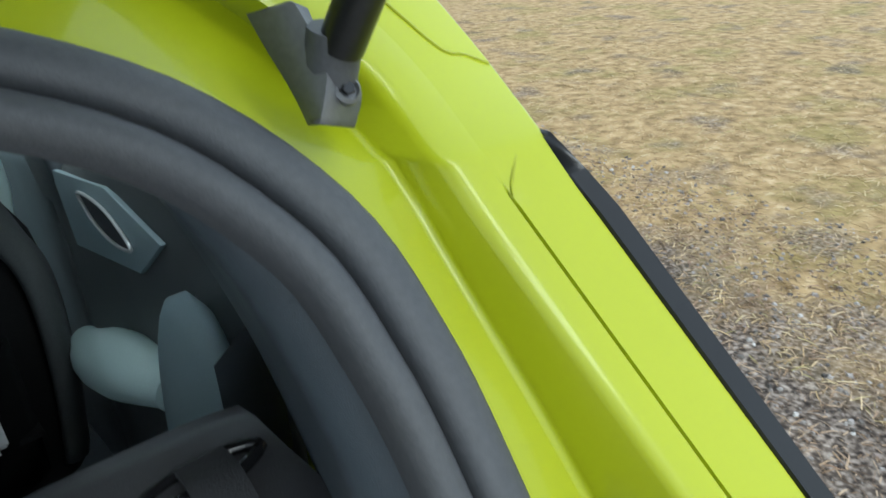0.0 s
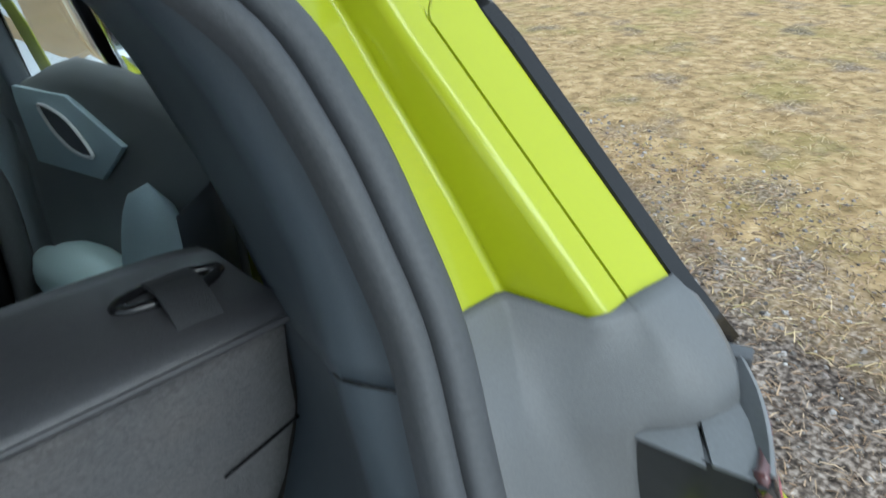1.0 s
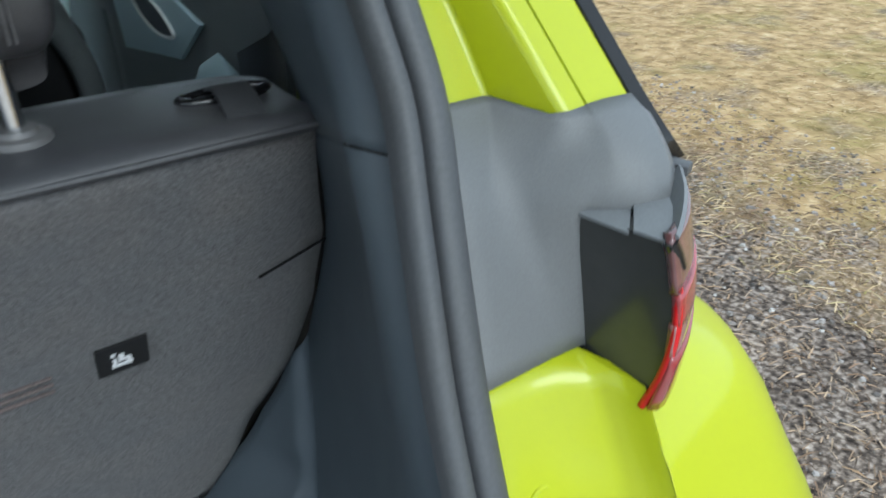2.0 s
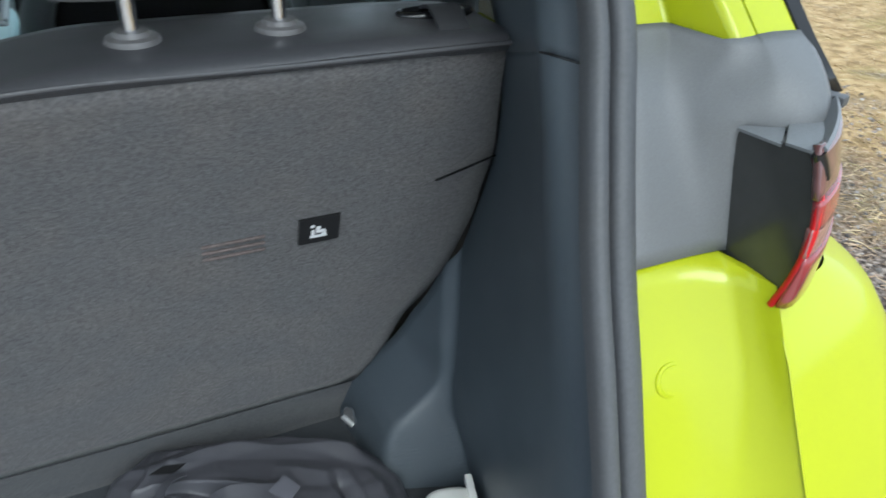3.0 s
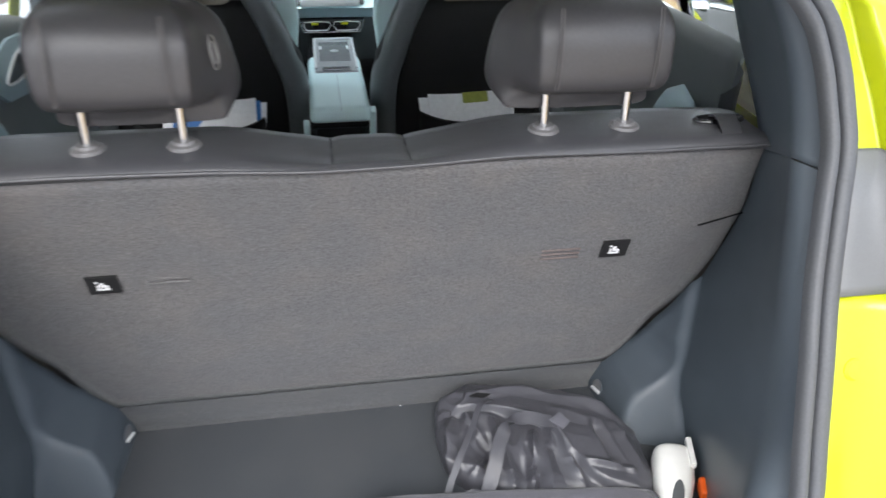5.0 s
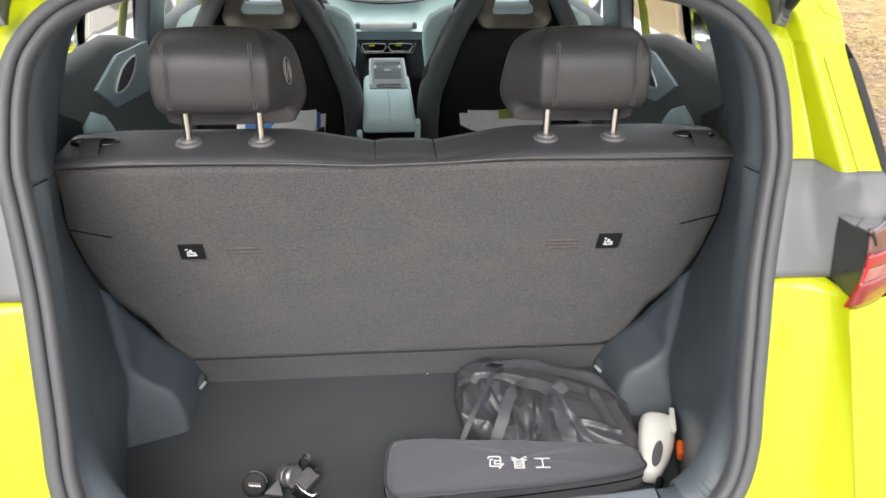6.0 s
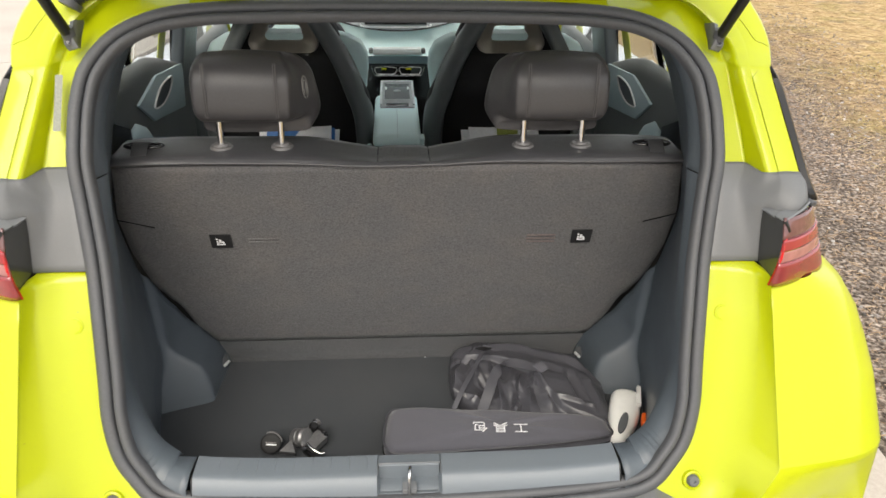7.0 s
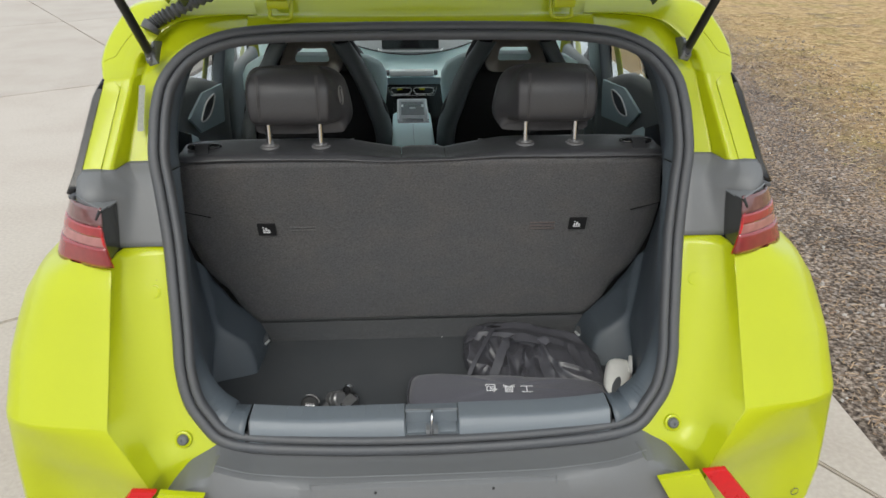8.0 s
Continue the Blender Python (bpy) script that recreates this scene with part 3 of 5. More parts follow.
# small plugged hole in one rear wing
n = Vector((0.227, -0.973, 0.0))
turn = Matrix.Translation((0.8253, 0.1522, 0.5132)) @ n.to_track_quat("Z", "Y").to_matrix().to_4x4()
rod("wing_plug", [tuple(turn @ Vector((0.0095 * math.cos(t), 0.0095 * math.sin(t), 0.0004))) for t in spread(0, 5.8, 14)], 0.0010, RUBBER, car, closed=True, per=2, steps=6)
for s in (1, -1):
    # rubber stops and pressed dimples
    at = Vector((s * 0.508, 0.139, 0.733))
    turn = Vector((0, -0.92, 0.40)).to_track_quat("Z", "Y").to_matrix().to_4x4()
    stop = part("bump_stop", lathe([(0.0185, -0.004), (0.0172, 0.002), (0.0140, 0.003), (0.0115, 0.001)], 24, Matrix.Translation(at) @ turn), PAINT, car)
    part("rubber_cap", lathe([(0.0118, -0.002), (0.0110, 0.006), (0.0085, 0.009), (0.0035, 0.0095), (0.0025, 0.007)], 24, Matrix.Translation(at) @ turn), GREY_GRIP, stop, "grey rubber stop")
    at = Vector((s * 0.557, frame_y(1.014) - 0.003, 1.012))
    part("dimple", lathe([(0.0165, -0.003), (0.0145, 0.0008), (0.012, 0.0012), (0.0095, -0.0004)], 24, Matrix.Translation(at) @ turn), PAINT, car)

# ---- gas struts ----
BRACKET = material("grey_coated_metal", (0.16, 0.165, 0.17), 0.45, 0.4, grain=(300, 0.12))
for s in (1, -1):
    foot = Vector((s * 0.566, 0.500, 1.424))
    n = Vector((0, -0.86, 0.5))
    face = n.to_track_quat("Z", "Y").to_matrix().to_4x4()
    fold_line = [(0.5532, 0.5047, 1.4639), (0.5548, 0.4982, 1.4527), (0.5555, 0.4906, 1.4396), (0.5465, 0.4840, 1.4215)]
    inner_line = [(0.5440, 0.5204, 1.4600), (0.5450, 0.5140, 1.4500), (0.5468, 0.5040, 1.4360), (0.5475, 0.4900, 1.4200)]
    eye_line = [(0.5580, 0.5060, 1.4600), (0.5600, 0.5010, 1.4480), (0.5705, 0.4940, 1.4300), (0.5620, 0.4885, 1.4160)]
    bracket = sheet("strut_bracket", flip([[a, b, c] for a, b, c in zip(*[smooth_path(q, 5) for q in (inner_line, fold_line, eye_line)])], s), BRACKET, car, "grey folded metal strut bracket", thick=0.003, smooth=30)
    part("bolt", lathe([(0.0062, 0), (0.0062, 0.003), (0.0048, 0.0042), (0.0042, 0.0022)], 16, Matrix.Translation(foot + n * 0.0125 + Vector((s * -0.004, 0, 0))) @ face), BRACKET, bracket)
    part("bolt_socket", lathe([(0.0030, 0), (0.0030, 0.001), (0.0026, 0.0013)], 6, Matrix.Translation(foot + n * 0.0160 + Vector((s * -0.004, 0, 0))) @ face), BLACK, bracket)
    start = Vector((s * 0.563, 0.489, 1.4475))
    top = start + Vector((s * 0.034, -0.164, 0.249))
    strut = rod("gas_strut", [start, start.lerp(top, 0.08), start.lerp(top, 1.0)], 0.0092, STEEL, car, "black gas strut", per=1, steps=16)
    rod("end_fitting", [start + (start - top) * 0.05, start + (top - start) * (top - start) * 0.10], 0.0112, RUBBER, strut, per=1, steps=16)

# paper sticker on one pillar
link_mesh("pillar_sticker", [(-0.570, frame_y(1.382) - 0.003, 1.384), (-0.582, frame_y(1.382) - 0.004, 1.384), (-0.585, frame_y(1.302) - 0.004, 1.302), (-0.573, frame_y(1.302) - 0.003, 1.302)], [(0, 1, 2, 3)], STICKER, car, "narrow grey sticker with a barcode", 0)

# wiring boot in the roof channel
rows = []
boot_line = smooth_path([(-0.572, 0.545, 1.478), (-0.563, 0.552, 1.492), (-0.535, 0.560, 1.508), (-0.476, 0.565, 1.534), (-0.41, 0.560, 1.562)], 9)
verts, faces = tube([tuple(p) for p in boot_line], lambda f: 0.019 if f < 0.22 else 0.0135 + 0.0022 * math.sin(f * 120), 14, per=3)
link_mesh("wiring_boot", verts, faces, RUBBER, car, "black corrugated rubber wiring boot", 50)

# ---- raised tailgate ----
rows = []
for f in spread(0, 1, 12):
    y, z = 0.60 - 0.88 * f, 1.575 + 0.42 * f + 0.05 * math.sin(math.pi * f)
    w = 0.54 - 0.02 * f
    rows.append([(-w, y, z - 0.05), (-w + 0.03, y, z - 0.01), (-w * 0.5, y, z + 0.012), (0, y, z + 0.018), (w * 0.5, y, z + 0.012), (w - 0.03, y, z - 0.01), (w, y, z - 0.05)])
gate = sheet("tailgate", rows, PAINT, car, "raised lime tailgate", thick=0.02)
sheet("tailgate_lining", [[(p[0] * 0.9, p[1], p[2] - 0.05) for p in row] for row in rows[1:-1]], TRIM, gate, "dark plastic tailgate lining", thick=0.01)

# ---- roof, sides, nose and wheels ----
rows = []
for y in spread(0.70, 1.94, 12):
    h = 1.546 + 0.012 * math.sin((y - 0.7) / 1.24 * math.pi) 
    rows.append([(x, y, h - 0.012 * (abs(x) / 0.37) ** 2 - (0.075 * ((abs(x) - 0.42) / 0.2) ** 2 if abs(x) > 0.42 else 0)) for x in spread(-0.62, 0.62, 21)])
sheet("roof", rows, PAINT, car, thick=0.004)
sheet("headliner", [[(p[0] * 0.97, p[1] + 0.03, p[2] - 0.05) for p in row] for row in rows], material("pale_headliner", (0.62, 0.62, 0.60), 0.9, grain=(400, 0.08), stain=(3, 0.1, (0.56, 0.56, 0.54))), car, thick=0.004)


def flank(s):
    rows = []
    for y in spread(0.62, 3.45, 40):
        low = 0.24
        for yc in (0.62, 3.12):
            if abs(y - yc) < 0.34:
                low = max(low, 0.29 + math.sqrt(0.34 ** 2 - (y - yc) ** 2))
        nose = 0.30 * max(0, (y - 2.7) / 0.75) ** 2
        top = 1.13 if y < 2.55 else 1.13 - 0.16 * (y - 2.55) / 0.9
        rows.append([(lerp_table(z, WING_Z + (1.14,), WING_X + (0.725,)) - nose * 0.6, y, z) for z in spread(low, top, 12)])
    sheet("side_panel", flip(rows, s), PAINT, car, smooth=30, thick=0.003)
    sheet("shoulder", flip([[(0.735, y, 1.098), (0.722, y, 1.14), (0.715, y, 1.20)] for y in spread(0.40, 0.64, 6)], s), SIDE_GLASS, car)
    # pillars and window frames
    for y0, y1 in ((0.69, 0.82), (1.56, 1.66), (2.22, 2.30)):
        sheet("window_pillar", flip([[(0.722, y, 1.12), (0.70, y - 0.01, 1.25), (0.655, y - 0.03, 1.40), (0.60, y - 0.05, 1.49)] for y in (y0, y1)], s), SIDE_GLASS, car, thick=0.02)
    for y0, y1 in ((0.80, 1.56), (1.66, 2.22)):
        g = sheet("side_window", flip([[(0.715, y, 1.12), (0.695, y - 0.01, 1.25), (0.65, y - 0.03, 1.40), (0.60, y - 0.05, 1.48)] for y in (y0, y1)], s), GLASS, car, "clear side window glass", thick=0.004)
        g.visible_shadow = False
    for yc in (0.62, 3.12):
        tyre = part("wheel", lathe([(0.17, -0.085), (0.26, -0.09), (0.285, -0.07), (0.29, 0), (0.285, 0.07), (0.26, 0.09), (0.17, 0.085)], 32, pose(s * 0.745, yc, 0.29, 0, 90)), TYRE, car, "black tyre on a dark rim")
        part("rim", lathe([(0.165, -0.07), (0.17, 0.0), (0.165, 0.07), (0.05, 0.06)], 32, pose(s * 0.745, yc, 0.29, 0, 90)), STEEL, tyre)
    mirror = part("door_mirror", box((0.17, 0.10, 0.12), pose(s * 0.86, 2.17, 1.14), 0.035, 4), PAINT, car)
    part("mirror_arm", box((0.09, 0.05, 0.03), pose(s * 0.76, 2.17, 1.10), 0.008), BLACK, mirror)


both(flank)
rows = []
for f in spread(0, 1, 14):
    y = 2.5 + 1.25 * f
    z = 1.12 - 0.14 * f - (0.45 * ((f - 0.8) / 0.2) ** 2 if f > 0.8 else 0)
    w = 0.72 - 0.10 * f * f
    rows.append([(w * math.sin(t), y, z + 0.03 * math.cos(t) - 0.03) for t in spread(-1.57, 1.57, 13)])
sheet("bonnet", rows, PAINT, car)
front_glass = sheet("windscreen", [[(x, 2.80 + 0.06 * (1 - (x / 0.66) ** 2), 1.10), (x * 0.95, 2.42, 1.33), (x * 0.9, 1.95, 1.54)] for x in spread(-0.66, 0.66, 9)], GLASS, car, "clear windscreen", thick=0.005)
front_glass.visible_shadow = False
link_mesh("underbody", [(-0.8, 0.25, 0.24), (0.8, 0.25, 0.24), (0.8, 3.6, 0.24), (-0.8, 3.6, 0.24), (-0.66, 0.06, 0.30), (0.66, 0.06, 0.30), (-0.6, 3.72, 0.5), (0.6, 3.72, 0.5)], [(0, 1, 2, 3), (4, 5, 1, 0), (3, 2, 7, 6)], TRIM, car, "", 0)

FLAP = material("dark_carpet_flap", (0.070, 0.073, 0.079), 0.96, grain=(450, 0.4), stain=(6, 0.3, (0.10, 0.095, 0.095)), bump=(700, 0.001), sheen=0.2)

# ---- boot lining ----
SEAT_Z = (0.60, 0.641, 0.80, 0.986, 1.10, 1.19)
SEAT_Y = (0.752, 0.739, 0.684, 0.622, 0.572, 0.529)
SEAT_HALF = [(1.192, 0.556), (1.12, 0.572), (1.05, 0.590), (0.953, 0.592), (0.90, 0.582), (0.848, 0.570), (0.80, 0.545), (0.773, 0.525), (0.740, 0.512), (0.713, 0.503), (0.67, 0.475), (0.641, 0.457)]

WALL = [((0, 0.21, 0.764), (0, 0.235, 0.578)), ((0.376, 0.211, 0.765), (0.376, 0.235, 0.578)), ((0.410, 0.222, 0.772), (0.43, 0.255, 0.578)), ((0.446, 0.238, 0.792), (0.50, 0.335, 0.578)),
        ((0.474, 0.256, 0.832), (0.550, 0.49, 0.577)), ((0.489, 0.267, 0.876), (0.575, 0.62, 0.577)), ((0.497, 0.275, 0.92), (0.585, 0.752, 0.577)), ((0.498, 0.30, 0.98), (0.590, 0.744, 0.655)),
        ((0.499, 0.327, 1.043), (0.592, 0.700, 0.80)), ((0.507, 0.372, 1.13), (0.600, 0.660, 0.92)), ((0.512, 0.398, 1.180), (0.598, 0.610, 1.05)), ((0.517, 0.420, 1.222), (0.570, 0.570, 1.172)),
        ((0.522, 0.437, 1.256), (0.572, 0.63, 1.245)), ((0.520, 0.469, 1.314), (0.566, 0.670, 1.295)), ((0.508, 0.503, 1.372), (0.548, 0.68, 1.347)), ((0.482, 0.538, 1.416), (0.515, 0.67, 1.394)),
        ((0.417, 0.558, 1.44), (0.45, 0.68, 1.435)), ((0.29, 0.563, 1.445), (0.29, 0.72, 1.467)), ((0, 0.564, 1.445), (0, 0.73, 1.468))]


def soft_min(a, b, k):
    h = max(k - abs(a - b), 0) / k
    return min(a, b) - h * h * k / 4


def arch_x(y, z):
    """How far in the wheel arch stands: a leaning rear facet cut by the face that runs to the seat."""
    along, up = Vector((-0.947, 0.321, 0)), Vector((0.161, 0.474, 1))
    n = along.cross(up)
    facet = 0.5355 - (n.y * (y - 0.558) + n.z * (z - 0.58)) / n.x
    edge = lerp_table(z, [0.56, 0.60] + [p[0] for p in SEAT_HALF][::-1], [0.432, 0.440] + [p[1] for p in SEAT_HALF][::-1]) + lerp_table(z, (0.66, 0.78, 0.95, 1.05, 1.15), (0.006, 0.032, 0.032, 0.016, 0.080))
    lean = lerp_table(z, (0.657, 0.735), (0.06, 0.50))
    face = edge + lean * max(lerp_table(z, SEAT_Z, SEAT_Y) - y, 0)
    return -soft_min(-facet, -face, 0.010)


def wall_rows(first, last, per=4, arch=False):
    a = smooth_path([p[0] for p in WALL], per)[first * per:last * per + 1]
    b = smooth_path([p[1] for p in WALL], per)[first * per:last * per + 1]
    rows = []
    for p, q in zip(a, b):
        bow = 0.012 * min(max((q.z - 0.6) / 0.2, 0), 1) * min(max((1.2 - q.z) / 0.2, 0), 1)
        q0 = min(ring, key=lambda v: (v.x - p.x) ** 2 + (v.z - p.z) ** 2)
        # the corner swells forward to meet the sill
        swell = max(0.0, 1 - max(p.x - 0.376, 0) / 0.115) ** 1.5 if p.z < 0.86 else 0.0
        out = Vector((0, -0.55, 0.83)) * swell
        start = q0 + (p - q0) * min((0.031 - 0.027 * swell) / (p - q0).length, 0.6)
        row = [start, start.lerp(p, 0.28) + out * 0.029, start.lerp(p, 0.58) + out * 0.025, start.lerp(p, 0.85).lerp(p.lerp(q, 0.03), 0.5) + out * 0.009]
        for f in spread(0.09, 1.0, 120) if arch else (0.09, 0.18, 0.34, 0.52, 0.70, 0.86, 1.0):
            m = p.lerp(q, f) + Vector((bow * math.sin(math.pi * f), 0, 0))
            if arch:
                m.x = soft_min(m.x, arch_x(m.y, m.z), lerp_table(m.z, (0.66, 0.76, 0.95, 1.08), (0.020, 0.090, 0.080, 0.015)))
            row.append(m)
        rows.append([tuple(v) for v in row])
    return rows


def lining(s):
    side = sheet("boot_side_trim", flip(wall_rows(1, 11, 14, True), s), TRIM, car, "dark grey grained plastic boot trim", thick=0.003, smooth=120)
    sheet("pillar_trim", flip(wall_rows(11, 16), s), TRIM, car, "dark grey plastic pillar trim", thick=0.003, smooth=120)
    # joint between the two trims
    seam = wall_rows(11, 12)[0]
    rod("trim_seam", [(s * (p[0] - 0.0022), p[1] - 0.0016, p[2]) for p in seam], 0.0012, BLACK, car, per=2, steps=6)
    # black sheet behind the trim beside the seat, standing in for the gap's shade
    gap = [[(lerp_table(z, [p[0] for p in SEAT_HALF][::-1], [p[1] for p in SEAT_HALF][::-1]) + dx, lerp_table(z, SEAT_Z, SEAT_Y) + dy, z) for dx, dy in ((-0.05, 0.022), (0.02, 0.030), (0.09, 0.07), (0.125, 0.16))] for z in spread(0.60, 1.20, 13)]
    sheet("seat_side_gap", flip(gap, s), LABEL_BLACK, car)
    # lashing eye in a recess at the foot of the arch
    turn = Matrix.Translation((s * 0.4452, 0.708, 0.607)) @ pose(0, 0, 0, 90, 0, s * -70)
    outline = [(-0.015, -0.011), (0.015, -0.011), (0.009, 0.016), (-0.002, 0.018), (-0.012, 0.006)]
    recess = part("eye_recess", prism(outline, 0.002, turn, 0.0008), FLAP, side, "dark recess round the lashing eye")
    rod("recess_edge", [tuple(turn @ Vector((x, y, 0.002))) for x, y in outline], 0.0011, TRIM, recess, closed=True, per=3, steps=6)
    part("lashing_eye", box((0.024, 0.008, 0.005), turn @ pose(0, -0.008, 0.004, 90), 0.0015), SILVER, recess, "small bright metal lashing eye")


both(lining)
# sill with ribs and the striker recess
def sill_rise(x):
    return 0.012 * min(max((abs(x) - 0.19) / 0.186, 0), 1) ** 2


sill_rows = []
for x in sorted(spread(-0.376, 0.376, 39) + [-0.0575, -0.0540, -0.0520, 0.0520, 0.0540, 0.0575]):
    ax = abs(x)
    up = sill_rise(x)
    dip = 0.030 if ax < 0.0525 else (0.026 if ax < 0.0545 else 0)
    edge = 0.182 if ax < 0.0545 else 0.204
    front = min(dip, 0.016)
    sill_rows.append([(x, 0.136, 0.704 + up), (x, 0.1375, 0.722 + up - front * 0.3), (x, 0.145, 0.737 + up - front), (x, 0.153, 0.7485 + up - dip), (x, 0.159, 0.7520 + up - dip), (x, 0.167, 0.7530 + up - dip), (x, edge - 0.002, 0.7530 + up - dip), (x, edge, 0.7530 + up - dip * 0.1), (x, edge + 0.004, 0.7525 + up), (x, 0.211, 0.7485 + up), (x, 0.218, 0.728 + up), (x, 0.232, 0.66), (x, 0.236, 0.575)])
sill = sheet("sill_trim", sill_rows, SILL_GREY, car, "grey plastic loading sill trim", smooth=35)
for k in range(9):
    x = -0.335 + k * 0.0325
    part("rib", box((0.0012, 0.034, 0.0016), pose(x, 0.190, 0.7530 + sill_rise(x)), 0.0004, 1), SILL_GREY, sill)
striker = part("latch_striker", box((0.026, 0.020, 0.012), pose(0, 0.150, 0.728), 0.003), EDGE_GREY, car, "metal latch striker on the sill")
rod("striker_loop", [(-0.001, 0.136, 0.728), (-0.001, 0.136, 0.760), (0.0, 0.146, 0.771), (0.001, 0.158, 0.767), (0.001, 0.164, 0.728)], 0.0032, CHROME, striker, "chromed striker loop", per=4, steps=10)
rod("recess_rim", [(-0.056, 0.158, 0.7525), (-0.0555, 0.178, 0.7545), (-0.052, 0.1830, 0.7545), (0, 0.1840, 0.7545), (0.052, 0.1830, 0.7545), (0.0555, 0.178, 0.7545), (0.056, 0.158, 0.7525)], 0.0009, EDGE_GREY, sill, per=3, steps=6)
for s in (1, -1):
    rod("sill_seam", [(s * 0.3755, y, z + 0.0125) for y, z in ((0.1365, 0.715), (0.138, 0.7225), (0.145, 0.7370), (0.153, 0.7485), (0.159, 0.7520), (0.167, 0.7530), (0.204, 0.7525), (0.211, 0.7485))], 0.0012, BLACK, sill, per=2, steps=6)

floor_line = [(-0.56, 0.60), (-0.555, 0.50), (-0.53, 0.38), (-0.46, 0.28), (-0.38, 0.234), (0.38, 0.234), (0.46, 0.28), (0.53, 0.38), (0.555, 0.50), (0.56, 0.60), (0.56, 0.80), (-0.56, 0.80)]
part("boot_floor", prism(floor_line, 0.02, pose(0, 0, 0.560)), FLOOR_FELT, car, "black carpeted boot floor")
sheet("floor_flap", [[(x, 0.745, 0.6435), (x, 0.739, 0.641), (x, 0.741, 0.610), (x, 0.744, 0.590), (x, 0.738, 0.579)] for x in spread(-0.475, 0.475, 7)], FLAP, car, "black carpet flap behind the seat", thick=0.004)

# ---- rear seat ----
rows = []
for z in spread(0.648, 1.188, 30):
    w = lerp_table(z, [p[0] for p in SEAT_HALF][::-1], [p[1] for p in SEAT_HALF][::-1])
    y = lerp_table(z, SEAT_Z, SEAT_Y)
    rows.append([(w * t, y + 0.014 * abs(t) ** 8 * min(max((z - 0.66) / 0.12, 0), 1) - 0.003, z) for t in spread(-1, 1, 33)])
seat = sheet("rear_seat_back", rows, CARPET, car, "charcoal carpeted back of the rear seat", thick=0.012, smooth=60)


def top_height(x):
    ax = abs(x)
    f = min(max((ax - 0.045) / 0.17, 0), 1)
    return -0.021 * (1 - f * f * (3 - 2 * f)) - 0.004 * max(0, (ax - 0.45) / 0.1)


def roll(x0, x1, n):
    rows = []
    for k, x in enumerate(spread(x0, x1, n)):
        end = min(min(k, n - 1 - k) / 1.5, 1)
        tuck = 0.004 * (1 - end)
        h = top_height(x) - tuck
        rows.append([(x, 0.533 + tuck, 1.187 + h * 0.3), (x, 0.5215 + tuck, 1.1985 + h * 0.3), (x, 0.525 + tuck, 1.204 + h * 0.4), (x, 0.540, 1.2075 + h * 0.6), (x, 0.560, 1.2095 + h * 0.85), (x, 0.585, 1.210 + h), (x, 0.625, 1.212 + h), (x, 0.650, 1.208 + h), (x, 0.668, 1.184 + h), (x, 0.675, 1.10), (x, 0.72, 0.90)])
    return rows


for x0, x1, n in ((-0.556, -0.052, 30), (-0.0505, 0.0505, 10), (0.052, 0.556, 30)):
    sheet("seat_top_panel", roll(x0, x1, n), LEATHER, seat, "dark leatherette seat top", smooth=60)
rod("seat_piping", [(x, 0.5225 + 0.0015 * math.sin(x * 9), 1.1975 + 0.3 * top_height(x) + 0.0012 * math.sin(x * 13)) for x in spread(-0.553, 0.553, 29)], 0.0028, LEATHER, seat, "leatherette piping", steps=8)

for s in (1, -1):
    # child seat anchor labels with a small printed sign
    at = Vector((s * 0.389, lerp_table(0.986, SEAT_Z, SEAT_Y) - 0.006, 0.987))
    m = Matrix.Translation(at) @ pose(0, 0, 0, 90 + 18.7, 0, 0)
    label = part("anchor_label", prism([(-0.022, -0.019), (0.022, -0.019), (0.022, 0.019), (-0.022, 0.019)], 0.003, m), LABEL_BLACK, seat, "black label with a white child seat sign", 0)
    for bars in ((-0.010, -0.008, 0.018, 0.0035), (-0.009, -0.003, 0.0035, 0.010), (-0.004, -0.001, 0.010, 0.0035), (0.003, -0.004, 0.004, 0.006), (-0.004, 0.004, 0.005, 0.005), (-0.010, 0.008, 0.004, 0.003)):
        part("sign_bar", box((bars[2], bars[3], 0.001), m @ pose(bars[0] + bars[2] / 2, bars[1], 0.0035)), PRINT, label, smooth=0)
    # pressed bars in the carpet beside each label
    for k in range(3 if s > 0 else 2):
        z = 0.990 - k * 0.0095
        part("carpet_bar", box((0.064, 0.004, 0.0035), pose(s * 0.300, lerp_table(z, SEAT_Z, SEAT_Y) - 0.0045, z, -18), 0.001, 1), WORN_PRINT if s > 0 else CARPET, seat, "worn reddish printed bar" if s > 0 else "")
    # slit at the side
    y = lerp_table(1.032, SEAT_Z, SEAT_Y)
    part("carpet_slit", box((0.075, 0.004, 0.0019), pose(s * 0.553, y - 0.0015, 1.0365, -18, s * -14), 0.0006, 1), BLACK, seat)
    # tether strap and plastic ring
    cover = rod("tether_ring", [(s * (0.505 + 0.036 * math.cos(t)), 0.590 + 0.012 * math.sin(t), 1.2095) for t in spread(0, 5.2, 9)], 0.0042, BLACK, seat, "black plastic tether ring", closed=True, steps=8, per=3)
    ribbon("tether_strap", [(s * 0.508, 0.605, 1.211), (s * 0.505, 0.575, 1.219), (s * 0.503, 0.550, 1.210), (s * 0.502, 0.536, 1.196)], 0.030, 0.003, STRAP, cover, (1, 0, 0), "black webbing strap")


COLLAR = material("grey_collar_plastic", (0.15, 0.145, 0.145), 0.38, grain=(300, 0.1))
MARK = material("pale_pressed_mark", (0.17, 0.165, 0.165), 0.4, grain=(300, 0.1))
